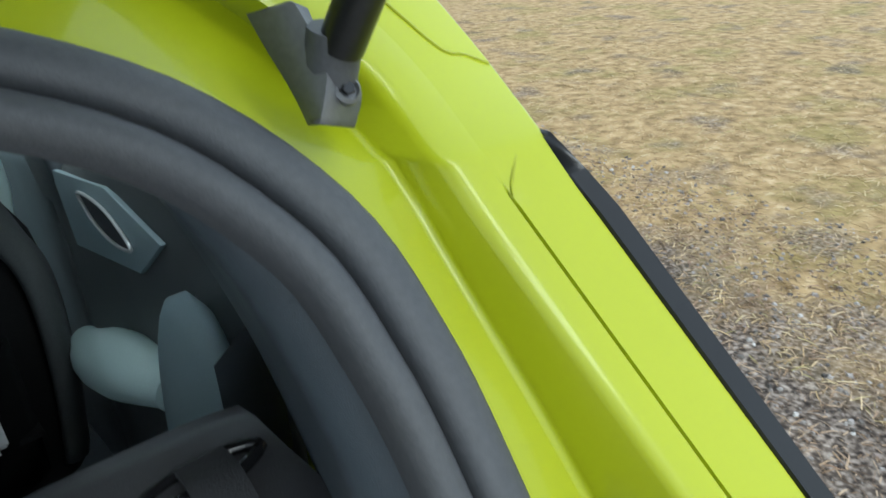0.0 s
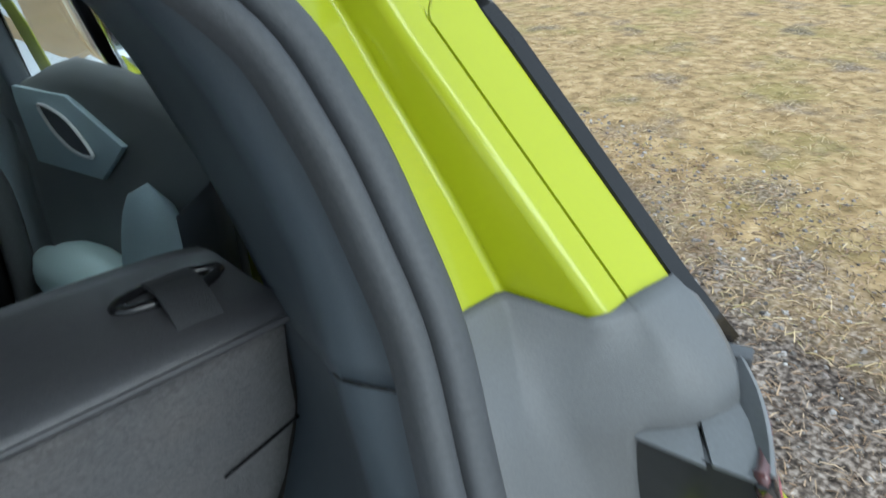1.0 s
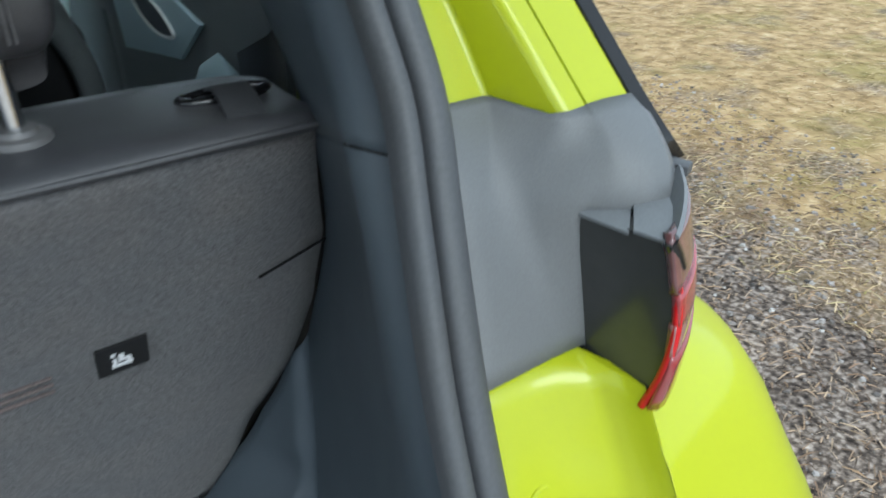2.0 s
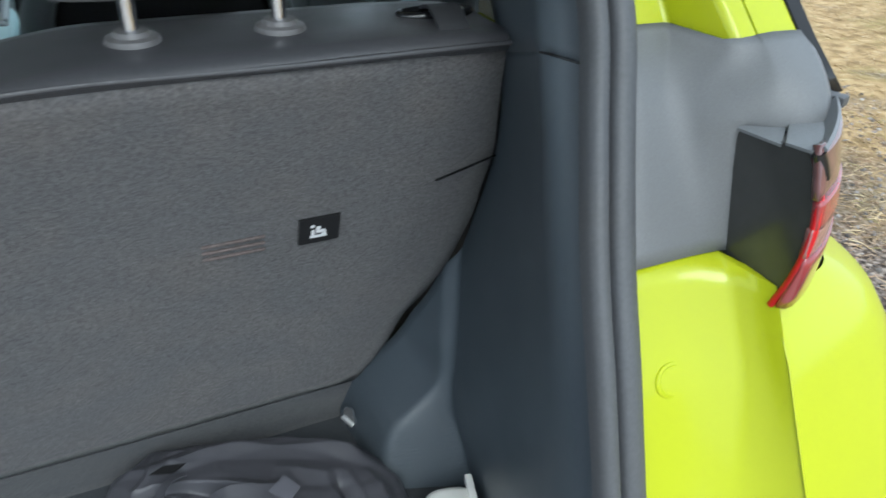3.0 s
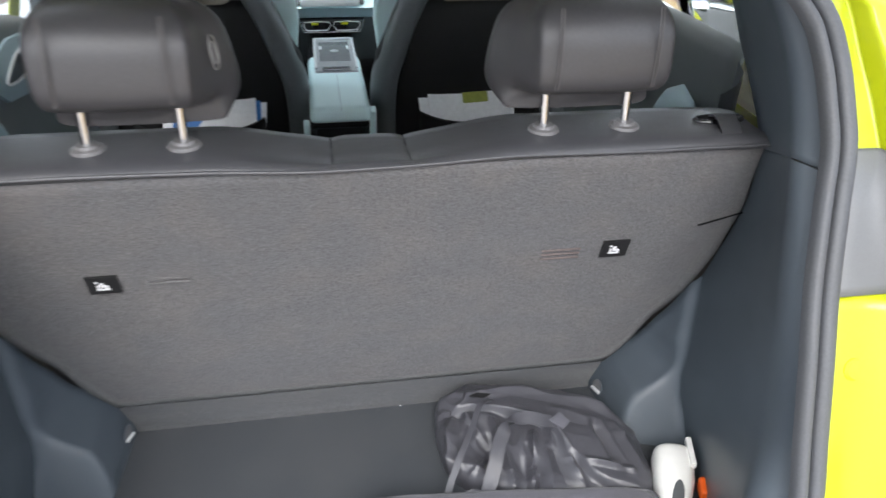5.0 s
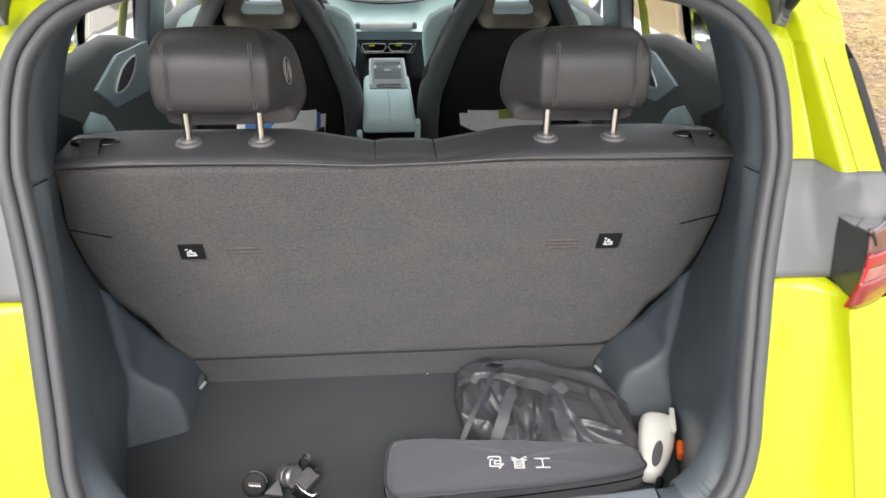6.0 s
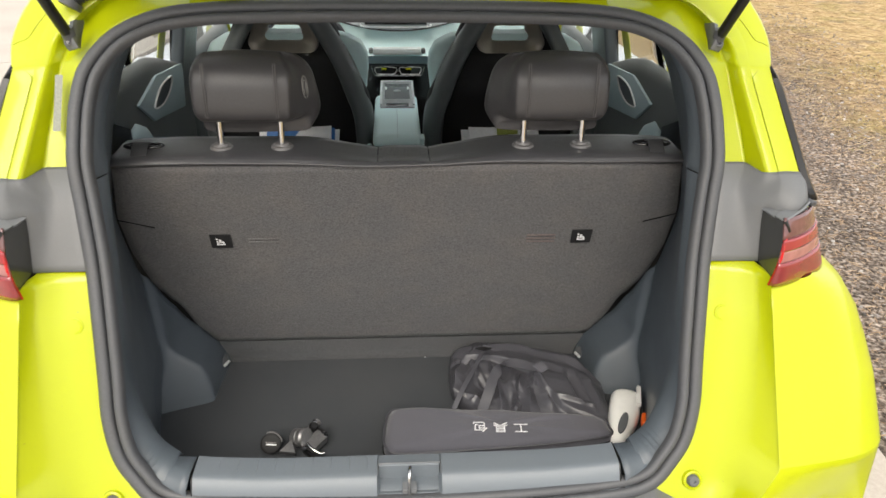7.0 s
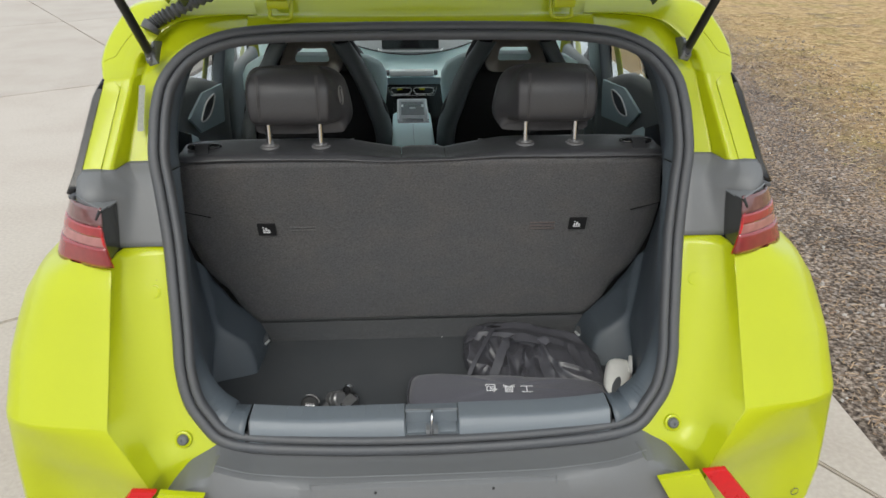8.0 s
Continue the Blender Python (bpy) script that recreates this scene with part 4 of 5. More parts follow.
DOOR_SKIN = material("soft_grey_door_skin", (0.17, 0.185, 0.19), 0.55, grain=(700, 0.1), stain=(5, 0.2, (0.15, 0.165, 0.17)), bump=(1100, 0.0003))
PAD_GREY = material("grey_pad", (0.30, 0.31, 0.32), 0.32, grain=(60, 0.12))
PAD_DARK = material("dark_pad_well", (0.12, 0.125, 0.13), 0.25, grain=(60, 0.12))


# seat leatherette, darkened in colour for the dim interior the headrests reflect
HEAD_LEATHER_SHADED = material("shaded_headrest_leatherette", (0.046, 0.0445, 0.047), 0.38, grain=(260, 0.10), stain=(9, 0.25, (0.062, 0.058, 0.057)), bump=(850, 0.0003))
# leatherette lightened in colour for the light along the front seats' edges
SEAT_EDGE_LIT = material("lightened_seat_edge_leatherette", (0.115, 0.128, 0.133), 0.42, grain=(260, 0.10), stain=(10, 0.2, (0.125, 0.135, 0.14)), bump=(850, 0.0003))


# ---- rear headrests ----
def headrest(cx):
    rows = []
    s = -1 if cx > 0 else 1  # the side towards the middle of the car flares more
    for f in spread(0, 1, 27):
        z = 1.266 + 0.124 * f
        a = abs(2 * f - 1)
        r = max((1 - a ** 2.6) ** 0.5 if f > 0.5 else (1 - a ** 4.5) ** 0.45, 0.03)
        k = 1 - (0.30 if f > 0.5 else 0.16) * a ** 4.5
        flare = 1.0 + 0.10 * (1 - f) - 0.16 * f * f
        lean = 0.016 * max(0, f - 0.3) ** 1.3
        plan = [(-0.074, -0.060), (0, -0.0645), (0.074, -0.060), (0.090, -0.050), (0.106 * flare, 0.000), (0.124 * flare, 0.042), (0.116 * flare, 0.066), (0.06, 0.074), (0, 0.075), (-0.06, 0.074), (-0.094, 0.066), (-0.104, 0.045), (-0.101, 0.005), (-0.092, -0.048)]
        plan = [(x * s, y) for x, y in plan][::s]
        rows.append([(cx + p.x * k, 0.585 + p.y * r + lean, z - 0.022 * max(0, p.y / 0.06) * (1 - f) + 0.004 * math.cos(min(abs(p.x) / 0.1, 1) * 1.57) * f) for p in smooth_path([(x, y, 0) for x, y in plan], 4, True)])
    rest = link_mesh("headrest", *loft(rows, closed_v=True, caps=True), HEAD_LEATHER_SHADED, seat, "dark leatherette headrest on chromed posts", 80)
    for dx in (-0.0585, 0.0585):
        rod("post", [(cx + dx, 0.580, 1.205), (cx + dx, 0.583, 1.245), (cx + dx, 0.586, 1.285)], 0.0065, CHROME, rest, "chromed post", steps=14, per=1)
        part("post_collar", lathe([(0.0215, -0.006), (0.0220, -0.001), (0.0205, 0.003), (0.0150, 0.0045), (0.0135, 0.008), (0.007, 0.0085)], 24, pose(cx + dx, 0.580, 1.2105)), COLLAR, rest, "grey plastic post collar")
    for dx in (-0.062, -0.066, 0.062, 0.066):
        rod("stitching", [(cx + dx, 0.5245, 1.285), (cx + dx, 0.5225, 1.32), (cx + dx, 0.5245, 1.36), (cx + dx, 0.530, 1.385)], 0.0009, THREAD, rest, steps=6)
    if cx < 0:
        # pressed oval on the side of one headrest
        def on_side(dy, dz):
            return (cx + s * (0.1055 - 0.085 * dz + 0.0058 + 0.42 * dy), 0.576 + dy, 1.330 + dz)
        for k, r in ((0, 1.0), (1, 0.62)):
            rod("pressed_mark", [on_side(0.009 * r * math.cos(t), 0.021 * r * math.sin(t)) for t in spread(0, 5.7, 11)], 0.0009, MARK, rest, closed=True, per=2, steps=6)
        rod("pressed_mark", [on_side(-0.004, -0.010), on_side(0.001, 0.0), on_side(0.004, 0.010)], 0.0009, MARK, rest, per=2, steps=6)


headrest(0.2975)
headrest(-0.2955)

# ---- cabin ----
part("cabin_floor", box((1.40, 2.0, 0.03), pose(0, 1.75, 0.33)), FLOOR_FELT, car)
part("seat_cushion", box((1.10, 0.44, 0.20), pose(0, 1.05, 0.62), 0.05, 4), LEATHER, car, "dark rear seat cushion")
part("seat_front", box((1.08, 0.06, 0.50), pose(0, 0.72, 0.92, 18), 0.025, 3), LEATHER, car)


def door(s):
    rows = []
    for y in spread(0.86, 2.30, 37):
        h = lerp_table(y, (0.86, 1.10, 1.256, 1.40, 1.54, 1.70, 2.30), (1.235, 1.236, 1.226, 1.190, 1.145, 1.13, 1.13))
        rows.append([(0.690, y, 0.36), (0.690, y, 0.70), (0.692, y, 0.95), (0.688, y, h - 0.075), (0.683, y, h - 0.040), (0.686, y, h - 0.018), (0.694, y, h - 0.005), (0.706, y, h), (0.730, y, h - 0.002)])
    panel = sheet("rear_door_panel", flip(rows[:21], s), DOOR_SKIN, car, "dark plastic door panel with a pale handle plate", thick=0.01, smooth=70)
    sheet("front_door_panel", flip(rows[20:], s), DOOR_SKIN, car, "dark grey front door panel", thick=0.01, smooth=70)
    plate = [(1.565, 1.135), (1.29, 1.168), (1.11, 1.133), (1.22, 1.057), (1.53, 1.007)]
    m = Matrix(((0, 0, -s, s * 0.6865), (1, 0, 0, 0), (0, 1, 0, 0), (0, 0, 0, 1)))
    plate_ob = part("handle_plate", prism(plate, 0.008, m, 0.003), STEEL_BLUE, panel, "grey-blue door handle plate")
    ring_line = [(1.418, 1.130), (1.372, 1.136), (1.30, 1.132), (1.245, 1.112), (1.222, 1.094), (1.262, 1.084), (1.318, 1.083), (1.372, 1.096), (1.402, 1.113)]
    part("handle_recess", prism([(p.x, p.y) for p in smooth_path([(a, b, 0) for a, b in ring_line], 4, True)], 0.0012, m @ pose(0, 0, 0.0080)), TRIM, plate_ob)
    rod("door_handle", [(s * 0.675, a, b) for a, b in ring_line], 0.0028, SILVER, plate_ob, "silver door handle loop", closed=True, per=4, steps=8)
    rod("door_armrest", [(s * 0.672, 1.64, 0.770), (s * 0.660, 1.52, 0.800), (s * 0.655, 1.38, 0.850), (s * 0.655, 1.26, 0.885), (s * 0.672, 1.18, 0.885)], lambda f: 0.026 + 0.030 * math.sin(math.pi * min(max(f, 0.06), 0.94)), PALE, panel, "pale blue door armrest", steps=18)
    rows = []
    for f in spread(0, 1, 14):
        z = 0.78 + 0.347 * f
        k = max((1 - f ** 5) ** 0.5, 0.04)
        yc, ry = 1.035 - 0.055 * f, (0.125 - 0.035 * f) * k
        rows.append([(s * (0.652 + 0.034 * k * math.cos(t)), yc + ry * math.sin(t), z) for t in spread(0, 2 * math.pi * 23 / 24, 24)])
    link_mesh("seat_wing", *loft(rows, closed_v=True, caps=True), STEEL_BLUE, car, "grey-blue padded side wing", 70)
    rows = [[(0.560, 0.690, z), (0.61, 0.73, z), (0.655, 0.79, z), (0.688, 0.87, z)] for z in spread(0.95, 1.21, 6)]
    sheet("rear_quarter_trim", flip(rows, s), TRIM, car, "dark plastic quarter trim")
    part("door_frame_strip", box((0.012, 0.072, 0.30), pose(s * 0.700, 1.475, 1.275, -22, s * -8, 0), 0.004), PAINT, car, "bare lime window frame")
    part("middle_pillar_trim", box((0.04, 0.19, 0.56), pose(s * 0.672, 1.66, 1.28, -6, s * -9, 0), 0.014, 3), TRIM, car, "dark plastic middle pillar trim")


both(door)


def front_seat(cx):
    rows = []
    for z, w, d in ((0.45, 0.250, 0.06), (0.70, 0.275, 0.07), (0.84, 0.283, 0.070), (0.93, 0.279, 0.066), (1.006, 0.266, 0.060), (1.065, 0.238, 0.050), (1.11, 0.210, 0.040), (1.14, 0.192, 0.030), (1.155, 0.175, 0.014)):
        y = 1.76 - (z - 0.45) * 0.14
        rows.append([(cx + p.x, y + p.y, z) for p in smooth_path([(-w, 0.03, 0), (-w * 0.93, -d * 0.5, 0), (-w * 0.6, -d, 0), (0, -d * 1.05, 0), (w * 0.6, -d, 0), (w * 0.93, -d * 0.5, 0), (w, 0.03, 0), (w * 0.7, 0.05, 0), (0, 0.05, 0), (-w * 0.7, 0.05, 0)], 3, True)])
    ob = link_mesh("front_seat", *loft(rows, closed_v=True, caps=True), SEAT_DARK, car, "black front seat with pale blue bolsters and a pierced headrest", 60)
    rows = []
    for z, w in ((0.60, 0.240), (0.90, 0.250), (0.98, 0.256), (1.08, 0.268), (1.13, 0.266), (1.165, 0.248), (1.19, 0.205), (1.205, 0.14)):
        y = 1.825 - (z - 0.45) * 0.14
        rows.append([(cx + p.x, y + p.y, z) for p in smooth_path([(-w, 0.0, 0), (-w * 0.93, -0.035, 0), (-w * 0.5, -0.04, 0), (0, -0.04, 0), (w * 0.5, -0.04, 0), (w * 0.93, -0.035, 0), (w, 0.0, 0), (w * 0.9, 0.05, 0), (0, 0.03, 0), (-w * 0.9, 0.05, 0)], 3, True)])
    link_mesh("seat_padding", *loft(rows, closed_v=True, caps=True), PALE, ob, "pale blue seat padding", 60)
    for k in (-1, 1):
        rows = []
        for z, w, d in smooth_path([(0.50, 0.262, 0.064), (0.70, 0.280, 0.074), (0.86, 0.284, 0.074), (0.95, 0.276, 0.070), (1.01, 0.256, 0.064), (1.07, 0.236, 0.056), (1.136, 0.208, 0.046), (1.20, 0.172, 0.036), (1.26, 0.134, 0.026)], 4):
            y = 1.76 - (z - 0.45) * 0.14
            rows.append([(cx + k * (w - 0.060), y - d - 0.001, z), (cx + k * (w - 0.052), y - d - 0.012, z), (cx + k * (w - 0.034), y - d - 0.014, z), (cx + k * (w - 0.014), y - d - 0.002, z), (cx + k * (w + 0.002), y - d * 0.4, z), (cx + k * (w + 0.004), y + 0.02, z), (cx + k * (w - 0.01), y + 0.045, z)])
        sheet("side_bolster", rows if k > 0 else [r[::-1] for r in rows], SEAT_EDGE_LIT, ob, "leatherette edge of the seat back, its grey lightened as if lit", thick=0.003, smooth=80)
    rows = []
    for f in spread(-1, 1, 21):
        lip = 0.872 - 0.022 * (1 - f * f)
        y = 1.560 - 0.045 * (1 - f ** 4)
        rows.append([(cx + 0.165 * f, y + 0.05, 0.56), (cx + 0.165 * f, y + 0.012, 0.68), (cx + 0.165 * f, y + 0.002, lip - 0.02), (cx + 0.165 * f, y, lip), (cx + 0.165 * f, y + 0.004, lip + 0.002)])
    sheet("seat_pocket", rows, SEAT_DARK, ob, "dark map pocket", thick=0.003, smooth=60)
    part("pocket_floor", box((0.34, 0.14, 0.012), pose(cx, 1.61, 0.682), 0.004), SEAT_DARK, ob)

    # pierced headrest: a sloping frame round a real hole
    def loop(wb, wt, z0, z1, y):
        c = 0.22 * (z1 - z0)
        b = c if wb < 0.15 else 0.05 * (z1 - z0)
        pts = [(-wb + b, z0), (0, z0), (wb - b, z0), (wb, z0 + b), (0.5 * (wb + wt), 0.5 * (z0 + z1)), (wt, z1 - c), (wt - c, z1), (0, z1), (-wt + c, z1), (-wt, z1 - c), (-0.5 * (wb + wt), 0.5 * (z0 + z1)), (-wb, z0 + b)]
        return [(cx + p.x, y, p.z) for p in smooth_path([(x, 0, z) for x, z in pts], 4, True)]

    hole = loop(0.062, 0.056, 1.182, 1.232, 1.740), loop(0.062, 0.056, 1.182, 1.232, 1.672)
    link_mesh("headrest_frame", *loft([hole[0], hole[1], loop(0.068, 0.062, 1.177, 1.237, 1.664), loop(0.102, 0.082, 1.153, 1.270, 1.640), loop(0.110, 0.088, 1.148, 1.276, 1.640), loop(0.113, 0.091, 1.146, 1.280, 1.648)], closed_v=True), GOLD, ob, "champagne frame round the headrest opening", 40)
    link_mesh("headrest_shell", *loft([loop(0.113, 0.091, 1.1455, 1.280, 1.649), loop(0.172, 0.108, 1.120, 1.315, 1.652), loop(0.204, 0.124, 1.10, 1.335, 1.668), loop(0.212, 0.128, 1.10, 1.340, 1.695), loop(0.206, 0.124, 1.10, 1.335, 1.738), loop(0.075, 0.068, 1.172, 1.245, 1.748), hole[0]], closed_v=True), SEAT_DARK, ob, "", 60)


front_seat(0.372)
front_seat(-0.372)

# centre console
console = part("centre_console", box((0.166, 0.48, 0.044), pose(-0.008, 1.755, 0.888), 0.020, 6, (0.94, 0.985)), PALE, car, "pale blue centre console with a grey charging pad")
rod("armrest_seam", [(-0.006, 1.522, 0.900), (-0.006, 1.54, 0.9092), (-0.006, 1.80, 0.9103)], 0.0010, STEEL_BLUE, console, per=3, steps=6)
pad = part("charging_pad", box((0.130, 0.345, 0.05), pose(-0.004, 1.985, 0.891, 0.5), 0.012, 3), PAD_GREY, console, "grey charging pad")
part("pad_well", box((0.096, 0.205, 0.004), pose(-0.004, 2.015, 0.9155, 0.5), 0.002), PAD_DARK, pad)
for k in (-1, 1):
    rod("pad_frame", [(-0.004 + k * 0.060, 1.84, 0.9150), (-0.004 + k * 0.061, 2.00, 0.9165), (-0.004 + k * 0.061, 2.150, 0.918)], 0.0045, SILVER, pad, per=2, steps=8)
    part("pad_key", box((0.008, 0.036, 0.003), pose(-0.004 + k * 0.043, 2.05, 0.9180, 0.5), 0.001, 1), SILVER, pad)
part("pad_frame", box((0.122, 0.012, 0.008), pose(-0.004, 2.152, 0.918, 0.5), 0.003), SILVER, pad)
part("pad_key", lathe([(0.014, 0), (0.014, 0.002), (0.010, 0.003)], 16, pose(-0.004, 2.01, 0.9172, 0.5)), PAD_GREY, pad)
part("pad_lip", box((0.084, 0.034, 0.010), pose(-0.004, 1.838, 0.9120, 2), 0.004), BLACK, pad, "dark slot at the end of the pad")
part("console_front", box((0.150, 0.02, 0.05), pose(-0.010, 1.548, 0.842, 4), 0.008, 3), BLACK, console)
part("console_base", box((0.17, 0.80, 0.50), pose(-0.006, 1.92, 0.605), 0.02), BLACK, console)
for x, h in ((0.072, 0.11), (-0.098, 0.065)):
    buckle = part("belt_buckle", box((0.016, 0.030, h), pose(x, 1.475, 0.845 + h / 4, 14), 0.007, 3), PALE, console, "pale seat belt buckle")
    rod("buckle_stalk", [(x, 1.46, 0.74), (x, 1.468, 0.80), (x, 1.474, 0.845)], 0.007, SILVER, buckle, "pale buckle stalk", per=3)

# dashboard
face_rows, band_rows, shelf_rows, top_rows, lip = [], [], [], [], []
for x in spread(-0.70, 0.70, 29):
    rise = min(0.034 * (x / 0.225) ** 2, 0.055 + 0.02 * abs(x))
    lip.append((x, 2.412, 1.066 + rise))
    face_rows.append([(x, 2.412, 1.064 + rise), (x, 2.424, 1.040 + rise * 0.6), (x, 2.430, 1.015 + rise * 0.3), (x, 2.424, 0.990), (x, 2.412, 0.970), (x, 2.404, 0.960)])
    band_rows.append([(x, 2.408, 0.961), (x, 2.418, 0.950), (x, 2.428, 0.934), (x, 2.436, 0.920), (x, 2.47, 0.914)])
    shelf_rows.append([(x, 2.412, 1.067 + rise), (x, 2.44, 1.080 + rise), (x, 2.50, 1.108 + rise), (x, 2.55, 1.140 + rise)])
    top_rows.append([(x, 2.55, 1.140 + rise), (x, 2.60, 1.152 + rise), (x, 2.70, 1.150 + rise)])
dash = sheet("dashboard", face_rows, PALE, car, "pale blue dashboard with a silver strip", smooth=50)
sheet("dash_band", band_rows, STEEL_BLUE, dash, "darker blue-grey lower band")
sheet("dash_shelf", shelf_rows, DOOR_SKIN, dash, "blue-grey shelf under the display")
sheet("dash_top", top_rows, SEAT_DARK, dash, "dark soft top of the dashboard", smooth=50)
rod("dash_lip", lip, 0.0030, STEEL, dash, "dark joint along the dashboard", per=2, steps=6)
strip = part("silver_strip", box((0.206, 0.03, 0.027), pose(0.001, 2.408, 0.983, 10), 0.006), SILVER, dash, "silver trim strip")
for k in (-1, 1):
    part("end_cap", box((0.018, 0.02, 0.022), pose(0.001 + k * 0.113, 2.412, 0.982, 10), 0.006), EDGE_GREY, strip, "dark grey end cap")
part("lower_dash", box((1.30, 0.20, 0.40), pose(0, 2.56, 0.735), 0.03), BLACK, dash)
vents = part("air_vents", prism([(-0.110, 0.021), (-0.094, -0.021), (0.100, -0.021), (0.116, 0.021)], 0.03, pose(0.003, 2.446, 0.894, 90), 0.003), BLACK, dash, "black centre air vents with lime tabs")
rod("vent_rim", [(-0.112, 2.412, 0.914), (-0.108, 2.412, 0.900), (-0.099, 2.412, 0.878), (-0.088, 2.412, 0.873), (0.003, 2.412, 0.873), (0.095, 2.412, 0.873), (0.106, 2.412, 0.878), (0.115, 2.412, 0.900), (0.119, 2.412, 0.914)], 0.0022, CHROME, vents, "bright rim round the vents", per=3, steps=8)
for dx in (-0.050, 0.057):
    w = 0.045
    rod("vent_ring", [(dx - w, 2.412, 0.909), (dx - w * 0.9, 2.412, 0.885), (dx - w * 0.7, 2.412, 0.880), (dx + w * 0.7, 2.412, 0.880), (dx + w * 0.9, 2.412, 0.885), (dx + w, 2.412, 0.909)], 0.0013, SILVER, vents, closed=True, per=2, steps=6)
    part("vent_tab", box((0.024, 0.006, 0.007), pose(dx - 0.008, 2.412, 0.9035), 0.002), PAINT, vents, "lime vent tab")
screen = part("screen", box((0.262, 0.02, 0.15), pose(-0.004, 2.392, 1.171, -8), 0.006), BLACK, car, "black centre display")
rod("screen_rim", [(-0.150, 2.384, 1.098), (-0.138, 2.384, 1.088), (-0.004, 2.384, 1.086), (0.130, 2.384, 1.088), (0.142, 2.384, 1.098)], 0.0035, SILVER, screen, "silver rim below the display", per=3, steps=8)
wheel_ob = rod("steering_wheel", [(-0.37 + 0.175 * math.cos(t), 2.16 + 0.06 * math.sin(t), 1.02 + 0.165 * math.sin(t)) for t in spread(0, 5.9, 16)], 0.015, LEATHER, car, "dark steering wheel", closed=True, per=3)
part("wheel_hub", box((0.16, 0.05, 0.10), pose(-0.37, 2.18, 1.01, -20), 0.02, 3), BLACK, wheel_ob)

# ---- things in the boot ----
CLAMP_GREY = material("grey_clamp_metal", (0.20, 0.20, 0.205), 0.38, 0.6, grain=(200, 0.12), stain=(20, 0.2, (0.09, 0.09, 0.092)))
FLOOR = 0.580


def tool_pouch():
    ob = thing("tool_pouch", "flat charcoal cloth tool pouch with white lettering on boot floor", "tool bag", (0.20, 0.40, FLOOR))
    # long slim outline, rounded at one end, narrowing to the other
    line = [(-0.245, 0.030), (-0.238, 0.058), (-0.215, 0.068), (-0.10, 0.062), (0.05, 0.050), (0.19, 0.034), (0.232, 0.022), (0.238, -0.004), (0.228, -0.030), (0.10, -0.050), (-0.08, -0.064), (-0.20, -0.070), (-0.240, -0.060), (-0.250, -0.025)]
    ring0 = [Vector((x, y, 0)) for x, y in line]
    ring0 = smooth_path([tuple(v) for v in ring0], 4, True)
    rows = []
    for k, z in ((0.90, 0.0), (0.985, 0.008), (1.0, 0.022), (1.0, 0.044), (0.985, 0.058), (0.93, 0.066), (0.80, 0.070), (0.55, 0.0735), (0.25, 0.075), (0.02, 0.075)):
        rows.append([(p.x * k, p.y * k, z * (1 - 0.12 * (p.x + 0.25) / 0.5) + 0.0015 * math.sin(p.x * 40 + p.y * 30) * (z > 0.06)) for p in ring0])
    body = link_mesh("body", *loft(rows, closed_v=True, caps=True), POUCH, ob, "", 60)
    for z in (0.010, 0.058):
        rod("piping", [(p.x * 0.998, p.y * 0.998, z * (1 - 0.12 * (p.x + 0.25) / 0.5)) for p in ring0[::2]], 0.0026, NYLON, body, "black piping", closed=True, per=2, steps=8)
    rod("zip", [(p.x * 1.003, p.y * 1.003, 0.034) for p in ring0[::2]], 0.0018, BLACK, body, closed=True, per=2, steps=6)
    # the words face the front of the car
    for k, word in enumerate("工具包"):
        curve = bpy.data.curves.new("lettering", "FONT")
        curve.body, curve.size, curve.align_x, curve.align_y = word, 0.033, "CENTER", "CENTER"
        curve.extrude = 0.0004
        tmp = new("lettering", curve)
        bpy.context.view_layer.update()
        me = bpy.data.meshes.new_from_object(tmp.evaluated_get(bpy.context.evaluated_depsgraph_get()))
        bpy.data.objects.remove(tmp)
        me.materials.clear()
        me.materials.append(PRINT)
        w = new("lettering", me)
        w.parent = body
        w["label"] = "white printed character"
        w.matrix_local = pose(0.040 - k * 0.043, -0.020 + k * 0.003, 0.0765 - 0.0010 * (2 - k), -1.5, 0.8, 176)
    return ob


tool_pouch()


# the free edge of the bag's upper panel, and folds below it: ends, height and half width in metres
MOUTH = [(-0.150, 0.075), (-0.117, 0.071), (-0.055, 0.040), (0.007, 0.003), (0.030, -0.060), (0.060, -0.110), (0.103, -0.138)]
FOLDS = [((-0.085, 0.115), (0.125, 0.040), 0.006, 0.020), ((-0.120, 0.095), (0.060, 0.085), 0.005, 0.016), ((0.020, 0.105), (0.150, 0.020), 0.005, 0.018), ((0.095, 0.000), (0.115, -0.100), -0.014, 0.015),
         ((0.135, 0.000), (0.150, -0.100), 0.007, 0.018), ((0.010, -0.010), (-0.010, -0.110), 0.013, 0.013), ((0.015, -0.010), (0.040, -0.120), 0.009, 0.010), ((-0.020, -0.010), (-0.045, -0.110), 0.012, 0.012),
         ((0.000, -0.030), (0.015, -0.110), -0.010, 0.010), ((-0.034, -0.030), (-0.030, -0.115), -0.012, 0.010), ((-0.150, 0.050), (-0.172, -0.070), 0.013, 0.014), ((-0.125, 0.060), (-0.105, 0.000), 0.008, 0.010),
         ((-0.080, 0.030), (-0.070, -0.100), 0.012, 0.012), ((0.050, -0.085), (0.130, -0.105), 0.008, 0.010), ((0.030, 0.035), (0.110, -0.010), 0.004, 0.022), ((-0.165, 0.095), (-0.130, 0.050), -0.006, 0.010)]


def holdall():
    ob = thing("cloth_bag", "crumpled black nylon bag with loose straps on boot floor", "bag", (0.288, 0.574, FLOOR))

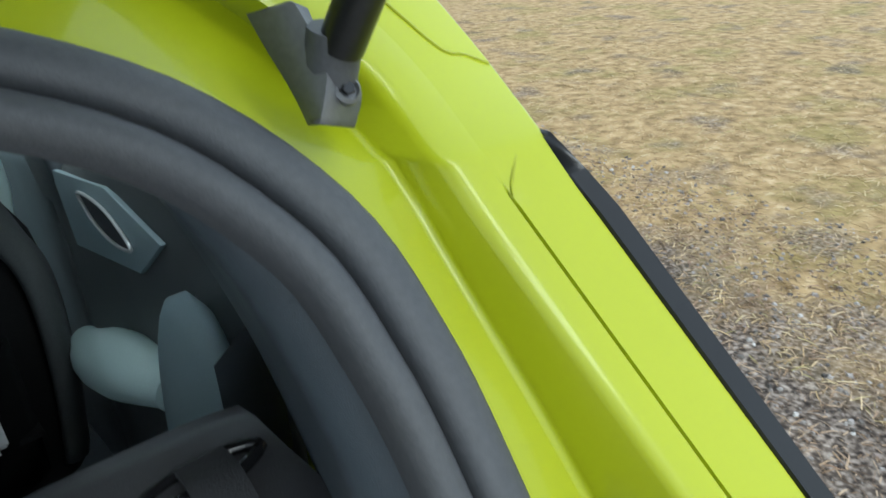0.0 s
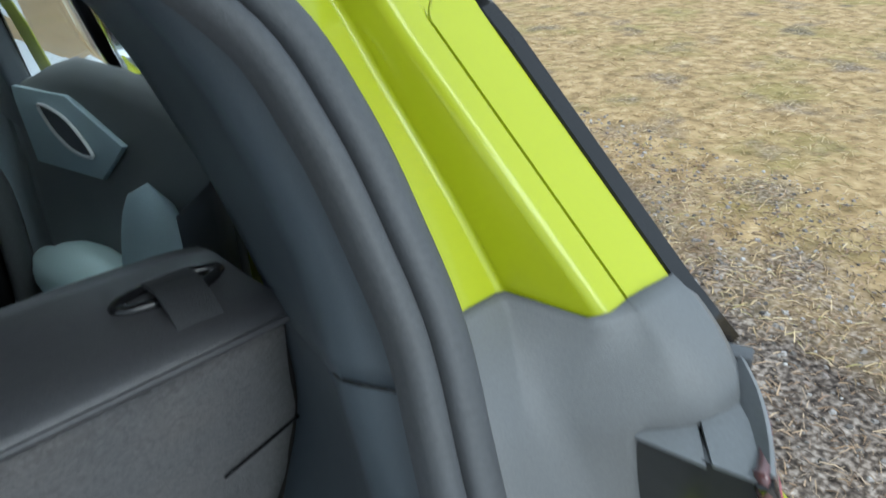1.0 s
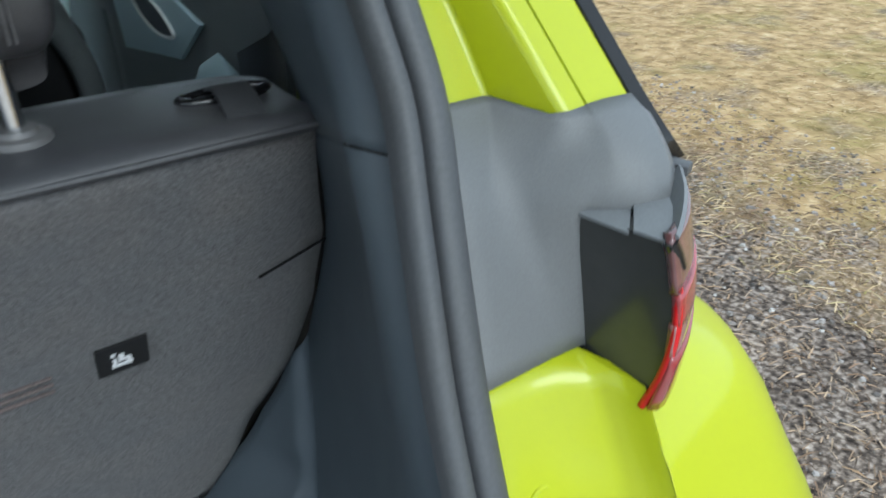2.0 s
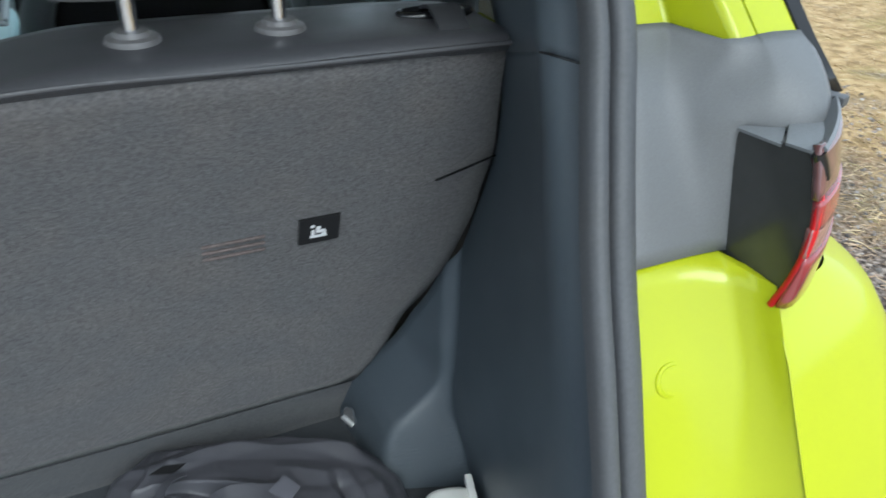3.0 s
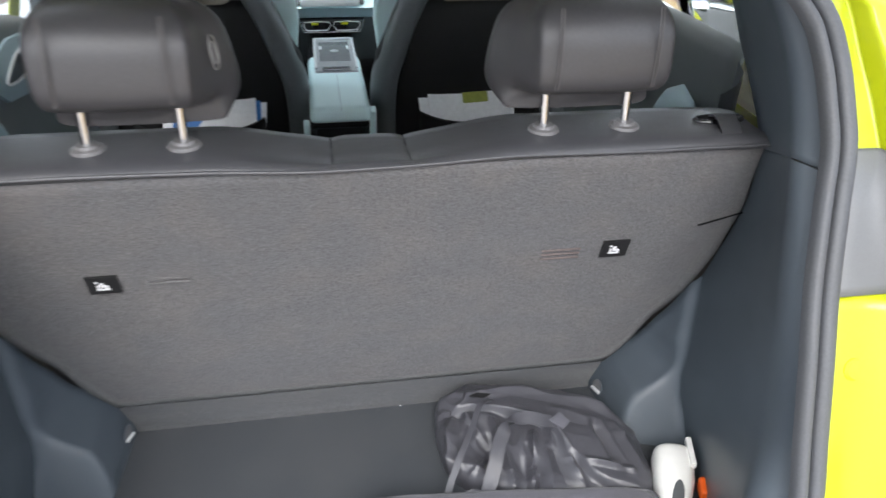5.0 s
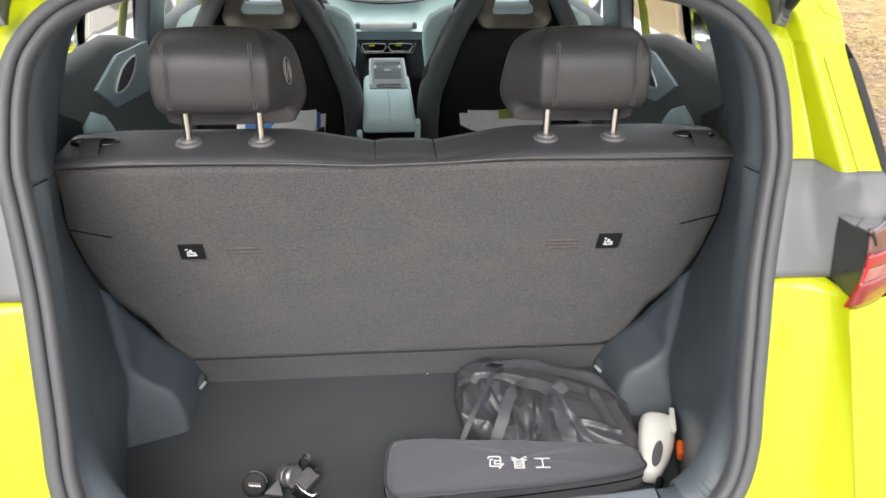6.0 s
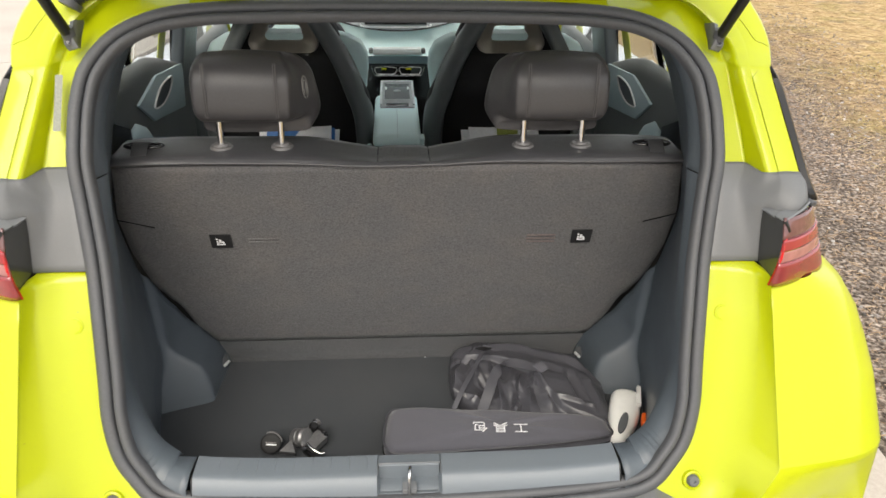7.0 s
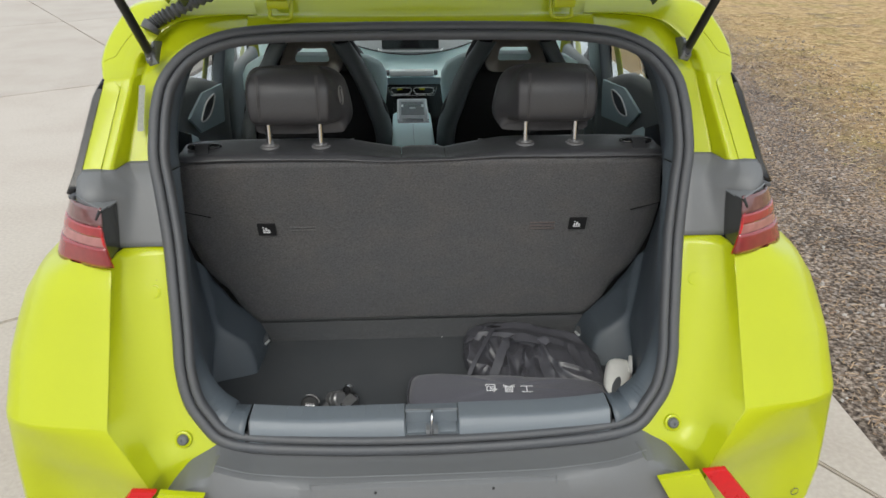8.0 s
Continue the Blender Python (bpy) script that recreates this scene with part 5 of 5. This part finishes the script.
    def near_line(x, y, ax, ay, bx, by):
        dx, dy = bx - ax, by - ay
        t = ((x - ax) * dx + (y - ay) * dy) / (dx * dx + dy * dy)
        c = min(max(t, 0), 1)
        return math.hypot(x - ax - c * dx, y - ay - c * dy), t, (x - ax) * dy - (y - ay) * dx

    def folds(x, y):
        total = 0.0
        for (ax, ay), (bx, by), h, w in FOLDS:
            d, t, _ = near_line(x, y, ax, ay, bx, by)
            total += 1.35 * h * max(0.0, 1 - d / w) ** 1.3 * min(1, max(0, 1.5 - abs(2 * t - 1)))
        return total

    def under(x, y):
        """1 below the free edge of the upper panel, 0 above it."""
        best = min((near_line(x, y, *a, *b) for a, b in zip(MOUTH, MOUTH[1:])), key=lambda q: q[0])
        k = min(max(0.5 + math.copysign(best[0], best[2]) / 0.010, 0), 1)
        return k * k * (3 - 2 * k) * (1 if x < 0.12 else 0)

    def ridge(v):
        return max(0.0, 1 - abs(noise.noise(v)) * 4.5)

    rows = []
    nv, nu = 110, 230
    for i in range(nv):
        v = i / (nv - 1)
        row = []
        for j in range(nu):
            u = 2 * math.pi * j / nu
            c, sn = math.cos(u), math.sin(u)
            r = math.sin(v * math.pi / 2) ** 0.80
            top = max(math.cos(v * math.pi / 2), 0) ** 0.50
            x = 0.180 * math.copysign(abs(c) ** 0.60, c) * r
            y = 0.126 * math.copysign(abs(sn) ** 0.64, sn) * r - 0.048 * (x / 0.18)
            low = under(x, y)
            left = min(max(-0.02 - x, 0) / 0.06, 1)
            h = (0.082 - 0.018 * max(0, x / 0.18) - 0.020 * low) * top
            along, across = x * 0.94 - y * 0.34, x * 0.34 + y * 0.94
            soft = 0.0035 * ridge(Vector((along * 5, across * 20, 1.3))) + 0.006 * noise.noise(Vector((x * 8, y * 8, 2.2)))
            sharp = 0.0075 * ridge(Vector((x * 13 + y * 5, y * 11 - x * 4, 5.1))) + 0.0045 * ridge(Vector((x * 26 - y * 9, y * 24 + x * 8, 8.4)))
            hollow = 0.034 * math.exp(-((x + 0.108) / 0.024) ** 2 - ((y + 0.020) / 0.036) ** 2) + 0.020 * math.exp(-((x + 0.055) / 0.018) ** 2 - ((y + 0.075) / 0.03) ** 2)
            lift = (folds(x, y) + soft * (1 - 0.6 * low) + sharp * (0.10 + 0.90 * max(low * (0.35 + 0.65 * left), left * 0.45)) - hollow) * min(1, top * 1.6 + 0.1)
            n = Vector((x * 1.2, y * 1.8, h * 5 + 0.06)).normalized()
            p = Vector((x, y, h)) + n * lift
            p.z = max(p.z, 0.001)
            row.append(tuple(p))
        rows.append(row)
    body = link_mesh("body", *loft(rows, closed_v=True, caps=True), NYLON, ob, "crumpled black nylon", 38)
    ribbon("strap", [(-0.080, 0.062, 0.088), (-0.104, 0.045, 0.094), (-0.128, 0.000, 0.082), (-0.158, -0.045, 0.060), (-0.184, -0.085, 0.020), (-0.176, -0.105, 0.006)], 0.012, 0.0014, NYLON, body, [(0.8, -0.5, 0), (1, -0.3, 0.3), (1, -0.4, 0.5), (1, -0.3, 0.2), (1, 0, 0.6), (1, 0.3, 0)], "narrow black webbing strap")
    ribbon("strap", [(0.030, -0.012, 0.086), (0.000, -0.012, 0.096), (-0.034, -0.004, 0.100), (-0.066, -0.012, 0.098), (-0.088, -0.042, 0.086), (-0.104, -0.076, 0.066), (-0.126, -0.110, 0.034), (-0.152, -0.122, 0.010)], 0.024, 0.0016, NYLON, body, [(0.1, 1, 0.1), (0, 1, 0.3), (0.1, 1, 0.5), (0.7, 0.8, -0.2), (1, -0.2, 0.2), (1, -0.3, 0.0), (0.9, -0.3, 0.5), (0.6, 0.8, 0)], "broad black webbing strap")
    ribbon("strap_fold", [(-0.126, -0.108, 0.030), (-0.146, -0.098, 0.026), (-0.166, -0.104, 0.016), (-0.150, -0.126, 0.008)], 0.024, 0.0016, NYLON, body, [(0.3, 0.9, 0.6), (0.2, 0.9, 0.8), (0.7, 0.6, 0.3), (0.9, 0.2, 0.2)], "end of the strap, folded over")
    part("tag", prism([(-0.020, 0.000), (0.000, 0.020), (0.018, 0.002), (0.004, -0.016)], 0.0016, pose(0.026, -0.014, 0.092, 10, 8, -10), 0.0005), POUCH, body, "small stitched tag")
    part("patch", prism([(-0.022, -0.002), (-0.004, 0.008), (0.022, 0.003), (0.004, -0.009)], 0.0012, pose(-0.096, 0.082, 0.0815, -6, 4, 0)), LABEL_BLACK, body, "small black patch", 0)
    return ob


holdall()


def charging_gun():
    ob = thing("charging_gun", "white charging connector with grey grip and orange button in boot corner", "charger", (0.487, 0.440, FLOOR))
    m = pose(0.0, 0.0, 0.034, 4, 0, -15)
    rows = []
    for f, w, h in ((0, 0.010, 0.012), (0.03, 0.015, 0.018), (0.15, 0.021, 0.024), (0.35, 0.029, 0.029), (0.55, 0.034, 0.032), (0.75, 0.035, 0.033), (0.93, 0.034, 0.033), (0.98, 0.031, 0.030), (1.0, 0.025, 0.024)):
        y = -0.080 + 0.150 * f
        bend = -0.020 * (1 - f) ** 2
        row = []
        for t in range(20):
            a = 2 * math.pi * t / 20
            row.append(tuple(m @ Vector((bend + w * math.copysign(abs(math.cos(a)) ** 0.75, math.cos(a)), y, h * math.copysign(abs(math.sin(a)) ** 0.75, math.sin(a))))))
        rows.append(row)
    body = link_mesh("body", *loft(rows, closed_v=True, caps=True), WHITE_PLASTIC, ob, "white plastic shell", 50)
    grip = [(0.0095 * math.cos(t) - 0.006 * (1 - math.sin(t)), -0.040 + 0.030 * math.sin(t)) for t in spread(0, 5.9, 18)]
    part("grip", prism(grip, 0.004, m @ pose(-0.002, 0, 0.0296, 5), 0.0015), GREY_GRIP, body, "grey soft grip")
    part("button", box((0.014, 0.034, 0.024), m @ pose(0.040, -0.012, 0.014), 0.005, 3), ORANGE, body, "orange release button")
    part("latch", box((0.010, 0.060, 0.012), m @ pose(0.027, 0.052, 0.028), 0.003), WHITE_PLASTIC, body)
    rod("cable", [m @ Vector((0, -0.075, 0)), m @ Vector((-0.01, -0.11, -0.015)), m @ Vector((-0.03, -0.14, -0.024)), m @ Vector((-0.07, -0.15, -0.024))], 0.008, BLACK, body, "black cable", steps=12)
    return ob


charging_gun()


def clamp_mount():
    ob = thing("clamp_mount", "small dark metal clamp with round black lid on boot floor", "clamp", (-0.231, 0.416, FLOOR))
    tilt = pose(-0.060, -0.004, 0.022, 52, -16, 10)
    disc = part("round_lid", lathe([(0.020, -0.004), (0.022, -0.002), (0.022, 0.003), (0.020, 0.005), (0.016, 0.0055)], 28, tilt), LABEL_BLACK, ob, "round black lid with small pale marks")
    part("mark", box((0.022, 0.0025, 0.0008), tilt @ pose(0.001, -0.002, 0.0062, 0, 0, -24)), PRINT, disc, smooth=0)
    for k in range(4):
        part("mark", box((0.004, 0.0035, 0.0008), tilt @ pose(-0.007 + 0.0055 * k, 0.0055 - 0.0023 * k, 0.0062, 0, 0, -24)), COLLAR, disc, smooth=0)
    arc = [tuple(tilt @ Vector((0.0245 * math.cos(t), 0.0245 * math.sin(t), 0.002))) for t in spread(-0.2, 1.6, 7)]
    ribbon("lid_band", arc, 0.008, 0.003, STEEL, disc, tuple((tilt.to_3x3() @ Vector((0, 0, 1)))), "grey band round the lid", 4)
    body = part("body", lathe([(0.017, -0.018), (0.020, -0.016), (0.020, 0.000), (0.0185, 0.001), (0.0185, 0.004), (0.020, 0.005), (0.020, 0.016), (0.016, 0.020)], 24, pose(0.004, 0.004, 0.030, 62, 0, 52)), CLAMP_GREY, ob, "dark metal clamp body")
    part("jaw", prism([(-0.020, -0.014), (0.014, -0.020), (0.006, 0.012)], 0.010, pose(-0.022, -0.012, 0.020, 24, 8, 8), 0.002), CLAMP_GREY, body)
    block = box((0.030, 0.046, 0.022), pose(0.034, -0.004, 0.022, 8, 12, -38), 0.003, 2)
    part("clamp_block", block, CLAMP_GREY, body, "worn grey clamp block")
    part("clamp_arm", box((0.012, 0.060, 0.010), pose(0.020, 0.016, 0.038, 20, 0, -48), 0.002, 2), CLAMP_GREY, body)
    part("clamp_arm", box((0.010, 0.040, 0.010), pose(0.044, 0.020, 0.030, -10, 0, 40), 0.002, 2), STEEL, body)
    part("clamp_foot", box((0.018, 0.052, 0.012), pose(0.030, -0.028, 0.010, 0, 0, 44), 0.003, 2), STEEL, body)
    part("knob", lathe([(0.008, 0), (0.010, 0.003), (0.010, 0.016), (0.007, 0.020)], 14, pose(0.026, 0.026, 0.034, 24, 20, 0)), STEEL, body)
    rod("lever", [(0.018, -0.016, 0.030), (0.030, -0.028, 0.026), (0.046, -0.036, 0.020), (0.056, -0.034, 0.020)], 0.0042, CHROME, body, "bright metal lever", steps=10)
    for p in ((0.052, 0.012, 0.032), (0.010, -0.024, 0.026), (0.030, 0.034, 0.046)):
        part("screw", lathe([(0.0055, 0), (0.0055, 0.007), (0.004, 0.009)], 12, pose(*p, 50, 40, 0)), CHROME, body, "bright screw head")
    return ob


clamp_mount()


def papers(at, lean, blue):
    ob = thing("leaflet_stack", "white leaflets" + (" and a blue one" if blue else " with an olive picture") + " standing in a front seat pocket", "papers", at)
    for k in range(5):
        mat = BLUE_PAPER if blue and k == 1 else PAPER
        part("leaflet", box((0.242 - 0.014 * k, 0.004, 0.30), pose(0.014 * (k % 3 - 1) + 0.005 * k, 0.075 + 0.009 * k, 0.108 + 0.006 * k, -38 + 3 * (k % 2), lean + 2.0 * (k % 3 - 1), 3 * (k % 2) - 1), 0.0008, 1), mat, ob, "blue leaflet" if mat is BLUE_PAPER else "")
    if not blue:
        part("picture", box((0.072, 0.001, 0.052), pose(0.020, 0.1265, 0.1825, -38, lean, 0)), OLIVE_PRINT, ob, "olive printed picture", 0)


papers((-0.338, 1.497, 0.722), 1.5, True)
papers((0.352, 1.497, 0.716), -2.5, False)

for k, (x, y) in enumerate(((0.053, 0.737), (-0.045, 0.262))):
    bm = bmesh.new()
    bmesh.ops.create_icosphere(bm, subdivisions=1, radius=0.0016)
    crumb = part("crumb", bm, PRINT)
    crumb.location = (x, y, FLOOR + 0.0012)
    tagged(crumb, "tiny white crumb of lint on the black boot carpet", "crumb", "crumbs on the boot floor")

# ---- ground ----
ground_rows = []
edges = [-250, -90, -40, -20, -12] + spread(-8, 16, 49) + [20, 30, 50, 100, 250]
for y in edges:
    ground_rows.append([(x, y, (-0.02 if x < 1.55 else 0.004 + 0.008 * noise.fractal(Vector((x * 0.9, y * 0.9, 0)), 1.0, 2.0, 3) if x < 20 else 0)) for x in edges])
verts, faces = loft(ground_rows)


def ground_material():
    """Dark litter and chippings beside the slab, turning to dry grass further off."""
    m = bpy.data.materials.new("litter_and_dry_grass")
    m.use_nodes = True
    nt = m.node_tree
    b = nt.nodes["Principled BSDF"]
    b.inputs["Roughness"].default_value = 0.95
    b.inputs["Specular IOR Level"].default_value = 0.2
    where = nt.nodes.new("ShaderNodeTexCoord").outputs["Object"]

    def tex(scale, detail=5, stretch=None):
        v = where
        if stretch:
            mp = nt.nodes.new("ShaderNodeMapping")
            mp.inputs["Scale"].default_value = stretch
            mp.inputs["Rotation"].default_value = (0, 0, 0.5)
            nt.links.new(where, mp.inputs["Vector"])
            v = mp.outputs[0]
        n = nt.nodes.new("ShaderNodeTexNoise")
        n.inputs["Scale"].default_value, n.inputs["Detail"].default_value = scale, detail
        nt.links.new(v, n.inputs["Vector"])
        return n.outputs["Fac"]

    def ramp(value, stops):
        r = nt.nodes.new("ShaderNodeValToRGB")
        while len(r.color_ramp.elements) < len(stops):
            r.color_ramp.elements.new(0.5)
        for e, (p, c) in zip(r.color_ramp.elements, stops):
            e.position, e.color = p, (*c, 1)
        nt.links.new(value, r.inputs[0])
        return r.outputs[0]

    def mix(fac, one, two, kind="MIX"):
        x = nt.nodes.new("ShaderNodeMix")
        x.data_type, x.blend_type = "RGBA", kind
        for socket, value in zip((x.inputs[0], x.inputs[6], x.inputs[7]), (fac, one, two)):
            if isinstance(value, float):
                socket.default_value = value
            else:
                nt.links.new(value, socket)
        return x.outputs[2]

    def calc(kind, one, two):
        x = nt.nodes.new("ShaderNodeMath")
        x.operation = kind
        for socket, value in zip(x.inputs, (one, two)):
            if isinstance(value, (int, float)):
                socket.default_value = value
            else:
                nt.links.new(value, socket)
        return x.outputs[0]

    litter = ramp(tex(48, 8), [(0.33, (0.028, 0.022, 0.019)), (0.47, (0.110, 0.086, 0.070)), (0.58, (0.25, 0.205, 0.172)), (0.74, (0.46, 0.40, 0.35))])
    patches = ramp(tex(1.9, 6), [(0.36, (0.58, 0.57, 0.57)), (0.50, (0.95, 0.95, 0.95)), (0.68, (1.15, 1.12, 1.08))])
    litter = mix(1.0, litter, patches, "MULTIPLY")
    straw = ramp(tex(9, 7), [(0.25, (0.13, 0.088, 0.040)), (0.43, (0.28, 0.192, 0.092)), (0.6, (0.40, 0.285, 0.145)), (0.8, (0.54, 0.42, 0.26))])
    green = ramp(tex(1.6, 6), [(0.50, (0, 0, 0)), (0.66, (0.45, 0.45, 0.45))])
    bare = ramp(tex(2.3, 8), [(0.55, (0, 0, 0)), (0.68, (0.7, 0.7, 0.7))])
    greenish = ramp(tex(11, 6), [(0.3, (0.10, 0.10, 0.02)), (0.7, (0.24, 0.22, 0.06))])
    straw = mix(bare, mix(green, straw, greenish), litter)
    # the line between the two runs slantwise away from the slab
    sep = nt.nodes.new("ShaderNodeSeparateXYZ")
    nt.links.new(where, sep.inputs[0])
    away = calc("SUBTRACT", sep.outputs[0], calc("ADD", calc("MULTIPLY", sep.outputs[1], 0.19), 2.75))
    away = calc("ADD", away, calc("MULTIPLY", calc("SUBTRACT", tex(1.3, 6), 0.5), 1.8))
    where_grass = nt.nodes.new("ShaderNodeMapRange")
    where_grass.inputs[1].default_value, where_grass.inputs[2].default_value = -0.35, 0.35
    nt.links.new(away, where_grass.inputs[0])
    nt.links.new(mix(where_grass.outputs[0], litter, straw), b.inputs["Base Color"])
    k = nt.nodes.new("ShaderNodeBump")
    k.inputs["Strength"].default_value, k.inputs["Distance"].default_value = 0.4, 0.005
    nt.links.new(tex(45, 5), k.inputs["Height"])
    nt.links.new(k.outputs[0], b.inputs["Normal"])
    return m


ground = link_mesh("ground", verts, faces, ground_material(), None, "", 60)
tagged(ground, "dry grass and dark litter of twigs and chippings", "ground", kind="structure")

# concrete slabs, their joints slantwise to the car
pavement = thing("pavement", "pale worn concrete slabs with open joints", "pavement", (0, 0, 0), kind="structure")
JOINT = Vector((1.341, 0.793, 0))
TURN = -57.0
ALONG = Vector((math.cos(radians(TURN)), math.sin(radians(TURN)), 0))
ACROSS = Vector((-ALONG.y, ALONG.x, 0))
SIZE_A, SIZE_B = 4.6, 4.55
EDGE = [Vector((1.555, 0.0, 0)), Vector((0.03, 1.0, 0)).normalized()]
corner = Vector((-1.85, 1.88, 0)) - JOINT
SHIFT = corner.dot(ALONG)
for i in range(-4, 4):
    for j in range(-3, 5):
        c = JOINT + ALONG * (SHIFT + (i + 0.5) * SIZE_A) + ACROSS * (j + 0.5) * SIZE_B
        bm = bmesh.new()
        h = 0.006
        quad = [(-SIZE_A / 2 + h, -SIZE_B / 2 + h), (SIZE_A / 2 - h, -SIZE_B / 2 + h), (SIZE_A / 2 - h, SIZE_B / 2 - h), (-SIZE_A / 2 + h, SIZE_B / 2 - h)]
        low = [bm.verts.new(c + ALONG * a + ACROSS * b + Vector((0, 0, -0.12))) for a, b in quad]
        high = [bm.verts.new(c + ALONG * a + ACROSS * b) for a, b in quad]
        bm.faces.new(low[::-1])
        bm.faces.new(high)
        for k in range(4):
            bm.faces.new((low[k], low[(k + 1) % 4], high[(k + 1) % 4], high[k]))
        n = Vector((EDGE[1].y, -EDGE[1].x, 0))
        cut = bmesh.ops.bisect_plane(bm, geom=bm.verts[:] + bm.edges[:] + bm.faces[:], plane_co=EDGE[0], plane_no=n, clear_outer=True)
        if len(bm.faces) < 4:
            bm.free()
            continue
        bmesh.ops.holes_fill(bm, edges=[x for x in bm.edges if x.is_boundary])
        bmesh.ops.recalc_face_normals(bm, faces=bm.faces[:])
        bmesh.ops.bevel(bm, geom=[x for x in bm.edges if all(abs(v.co.z) < 1e-4 for v in x.verts)], offset=0.006, segments=2, affect="EDGES")
        part("slab", bm, CONCRETE, pavement, smooth=30)

# straw, chippings and twigs
rng = np.random.default_rng(7)


def scatter(name, label, category, mat, count, shape, region):
    verts, faces = [], []
    for _ in range(count):
        x, y = region()
        z = 0.004 + 0.008 * noise.fractal(Vector((x * 0.9, y * 0.9, 0)), 1.0, 2.0, 3)
        v, f = shape()
        n = len(verts)
        a = rng.uniform(0, 2 * math.pi)
        ca, sa = math.cos(a), math.sin(a)
        verts += [(x + p[0] * ca - p[1] * sa, y + p[0] * sa + p[1] * ca, z + p[2]) for p in v]
        faces += [tuple(n + k for k in q) for q in f]
    ob = link_mesh(name, verts, faces, mat, None, "", 0)
    return tagged(ob, label, category, kind="stuff")


def straw_blade():
    n = rng.uniform(0.02, 0.085)
    w = rng.uniform(0.0008, 0.0022)
    up = rng.uniform(0.0, 0.35) * n
    side = rng.uniform(-0.3, 0.3) * n
    return [(0, -w, 0.002), (0, w, 0.004), (n * 0.5, side * 0.4 + w, up * 0.8 + 0.004), (n * 0.5, side * 0.4 - w, up * 0.8 + 0.002), (n, side, up * 0.6 + 0.002)], [(0, 1, 2, 3), (3, 2, 4)]


def twig():
    n = 0.012 + 0.06 * rng.random() ** 1.6
    w = rng.uniform(0.0006, 0.0022)
    side = rng.uniform(-0.25, 0.25) * n
    up = rng.uniform(0.0, 0.18) * n
    return [(0, -w, 0.002), (0, w, 0.004), (n * 0.5, side * 0.4 + w, up + 0.005), (n * 0.5, side * 0.4 - w, up + 0.003), (n, side, up * 0.5 + 0.002)], [(0, 1, 2, 3), (3, 2, 4)]


def chip():
    r = 0.003 + 0.013 * rng.random() ** 3.5
    p = [(r * rng.uniform(0.6, 1.3) * math.cos(t), r * rng.uniform(0.5, 1.1) * math.sin(t), 0.0) for t in (0, 1.3, 2.5, 3.8, 5.1)]
    q = [(x * 0.6 + rng.uniform(-0.2, 0.2) * r, y * 0.6, r * rng.uniform(0.3, 0.8)) for x, y, z in p]
    return p + q, [(k, (k + 1) % 5, 5 + (k + 1) % 5, 5 + k) for k in range(5)] + [(5, 6, 7, 8, 9)]


def near(lo, hi, end=11):
    def at():
        while True:
            y = rng.uniform(-1.5, end)
            x = 1.6 + rng.uniform(0, 9) ** 1.0 * (0.35 + 0.65 * rng.random())
            d = x - (2.75 + 0.19 * y)
            if lo < d < hi:
                return x, y
    return at


def by_piece(name, colours, rough):
    m = bpy.data.materials.new(name)
    m.use_nodes = True
    nt = m.node_tree
    b = nt.nodes["Principled BSDF"]
    b.inputs["Roughness"].default_value = rough
    g = nt.nodes.new("ShaderNodeNewGeometry")
    r = nt.nodes.new("ShaderNodeValToRGB")
    while len(r.color_ramp.elements) < len(colours):
        r.color_ramp.elements.new(0.5)
    for k, (e, c) in enumerate(zip(r.color_ramp.elements, colours)):
        e.position, e.color = k / (len(colours) - 1), (*c, 1)
    nt.links.new(g.outputs["Random Per Island"], r.inputs[0])
    nt.links.new(r.outputs[0], b.inputs["Base Color"])
    return m


STRAW = by_piece("straw", [(0.17, 0.11, 0.05), (0.30, 0.205, 0.10), (0.42, 0.30, 0.15), (0.56, 0.44, 0.27), (0.23, 0.20, 0.06)], 0.8)
TWIGS = by_piece("twigs", [(0.040, 0.028, 0.021), (0.13, 0.080, 0.047), (0.30, 0.195, 0.112), (0.44, 0.33, 0.22), (0.22, 0.13, 0.08)], 0.8)
CHIPS = by_piece("chippings", [(0.045, 0.039, 0.036), (0.12, 0.104, 0.094), (0.24, 0.215, 0.20), (0.20, 0.155, 0.13), (0.32, 0.295, 0.28), (0.13, 0.115, 0.105), (0.17, 0.148, 0.135), (0.24, 0.215, 0.20), (0.46, 0.44, 0.42)], 0.85)
scatter("dry_grass", "dry straw-coloured grass lying flat on the soil", "grass", STRAW, 46000, straw_blade, near(-0.4, 9))
scatter("leaf_litter", "brown twigs and dry stalks lying beside the slab", "litter", TWIGS, 42000, twig, near(-2.6, 0.7, 8))
scatter("chippings", "grey and brown stone chippings beside the slab", "gravel", CHIPS, 20000, chip, near(-2.6, 0.9, 9))
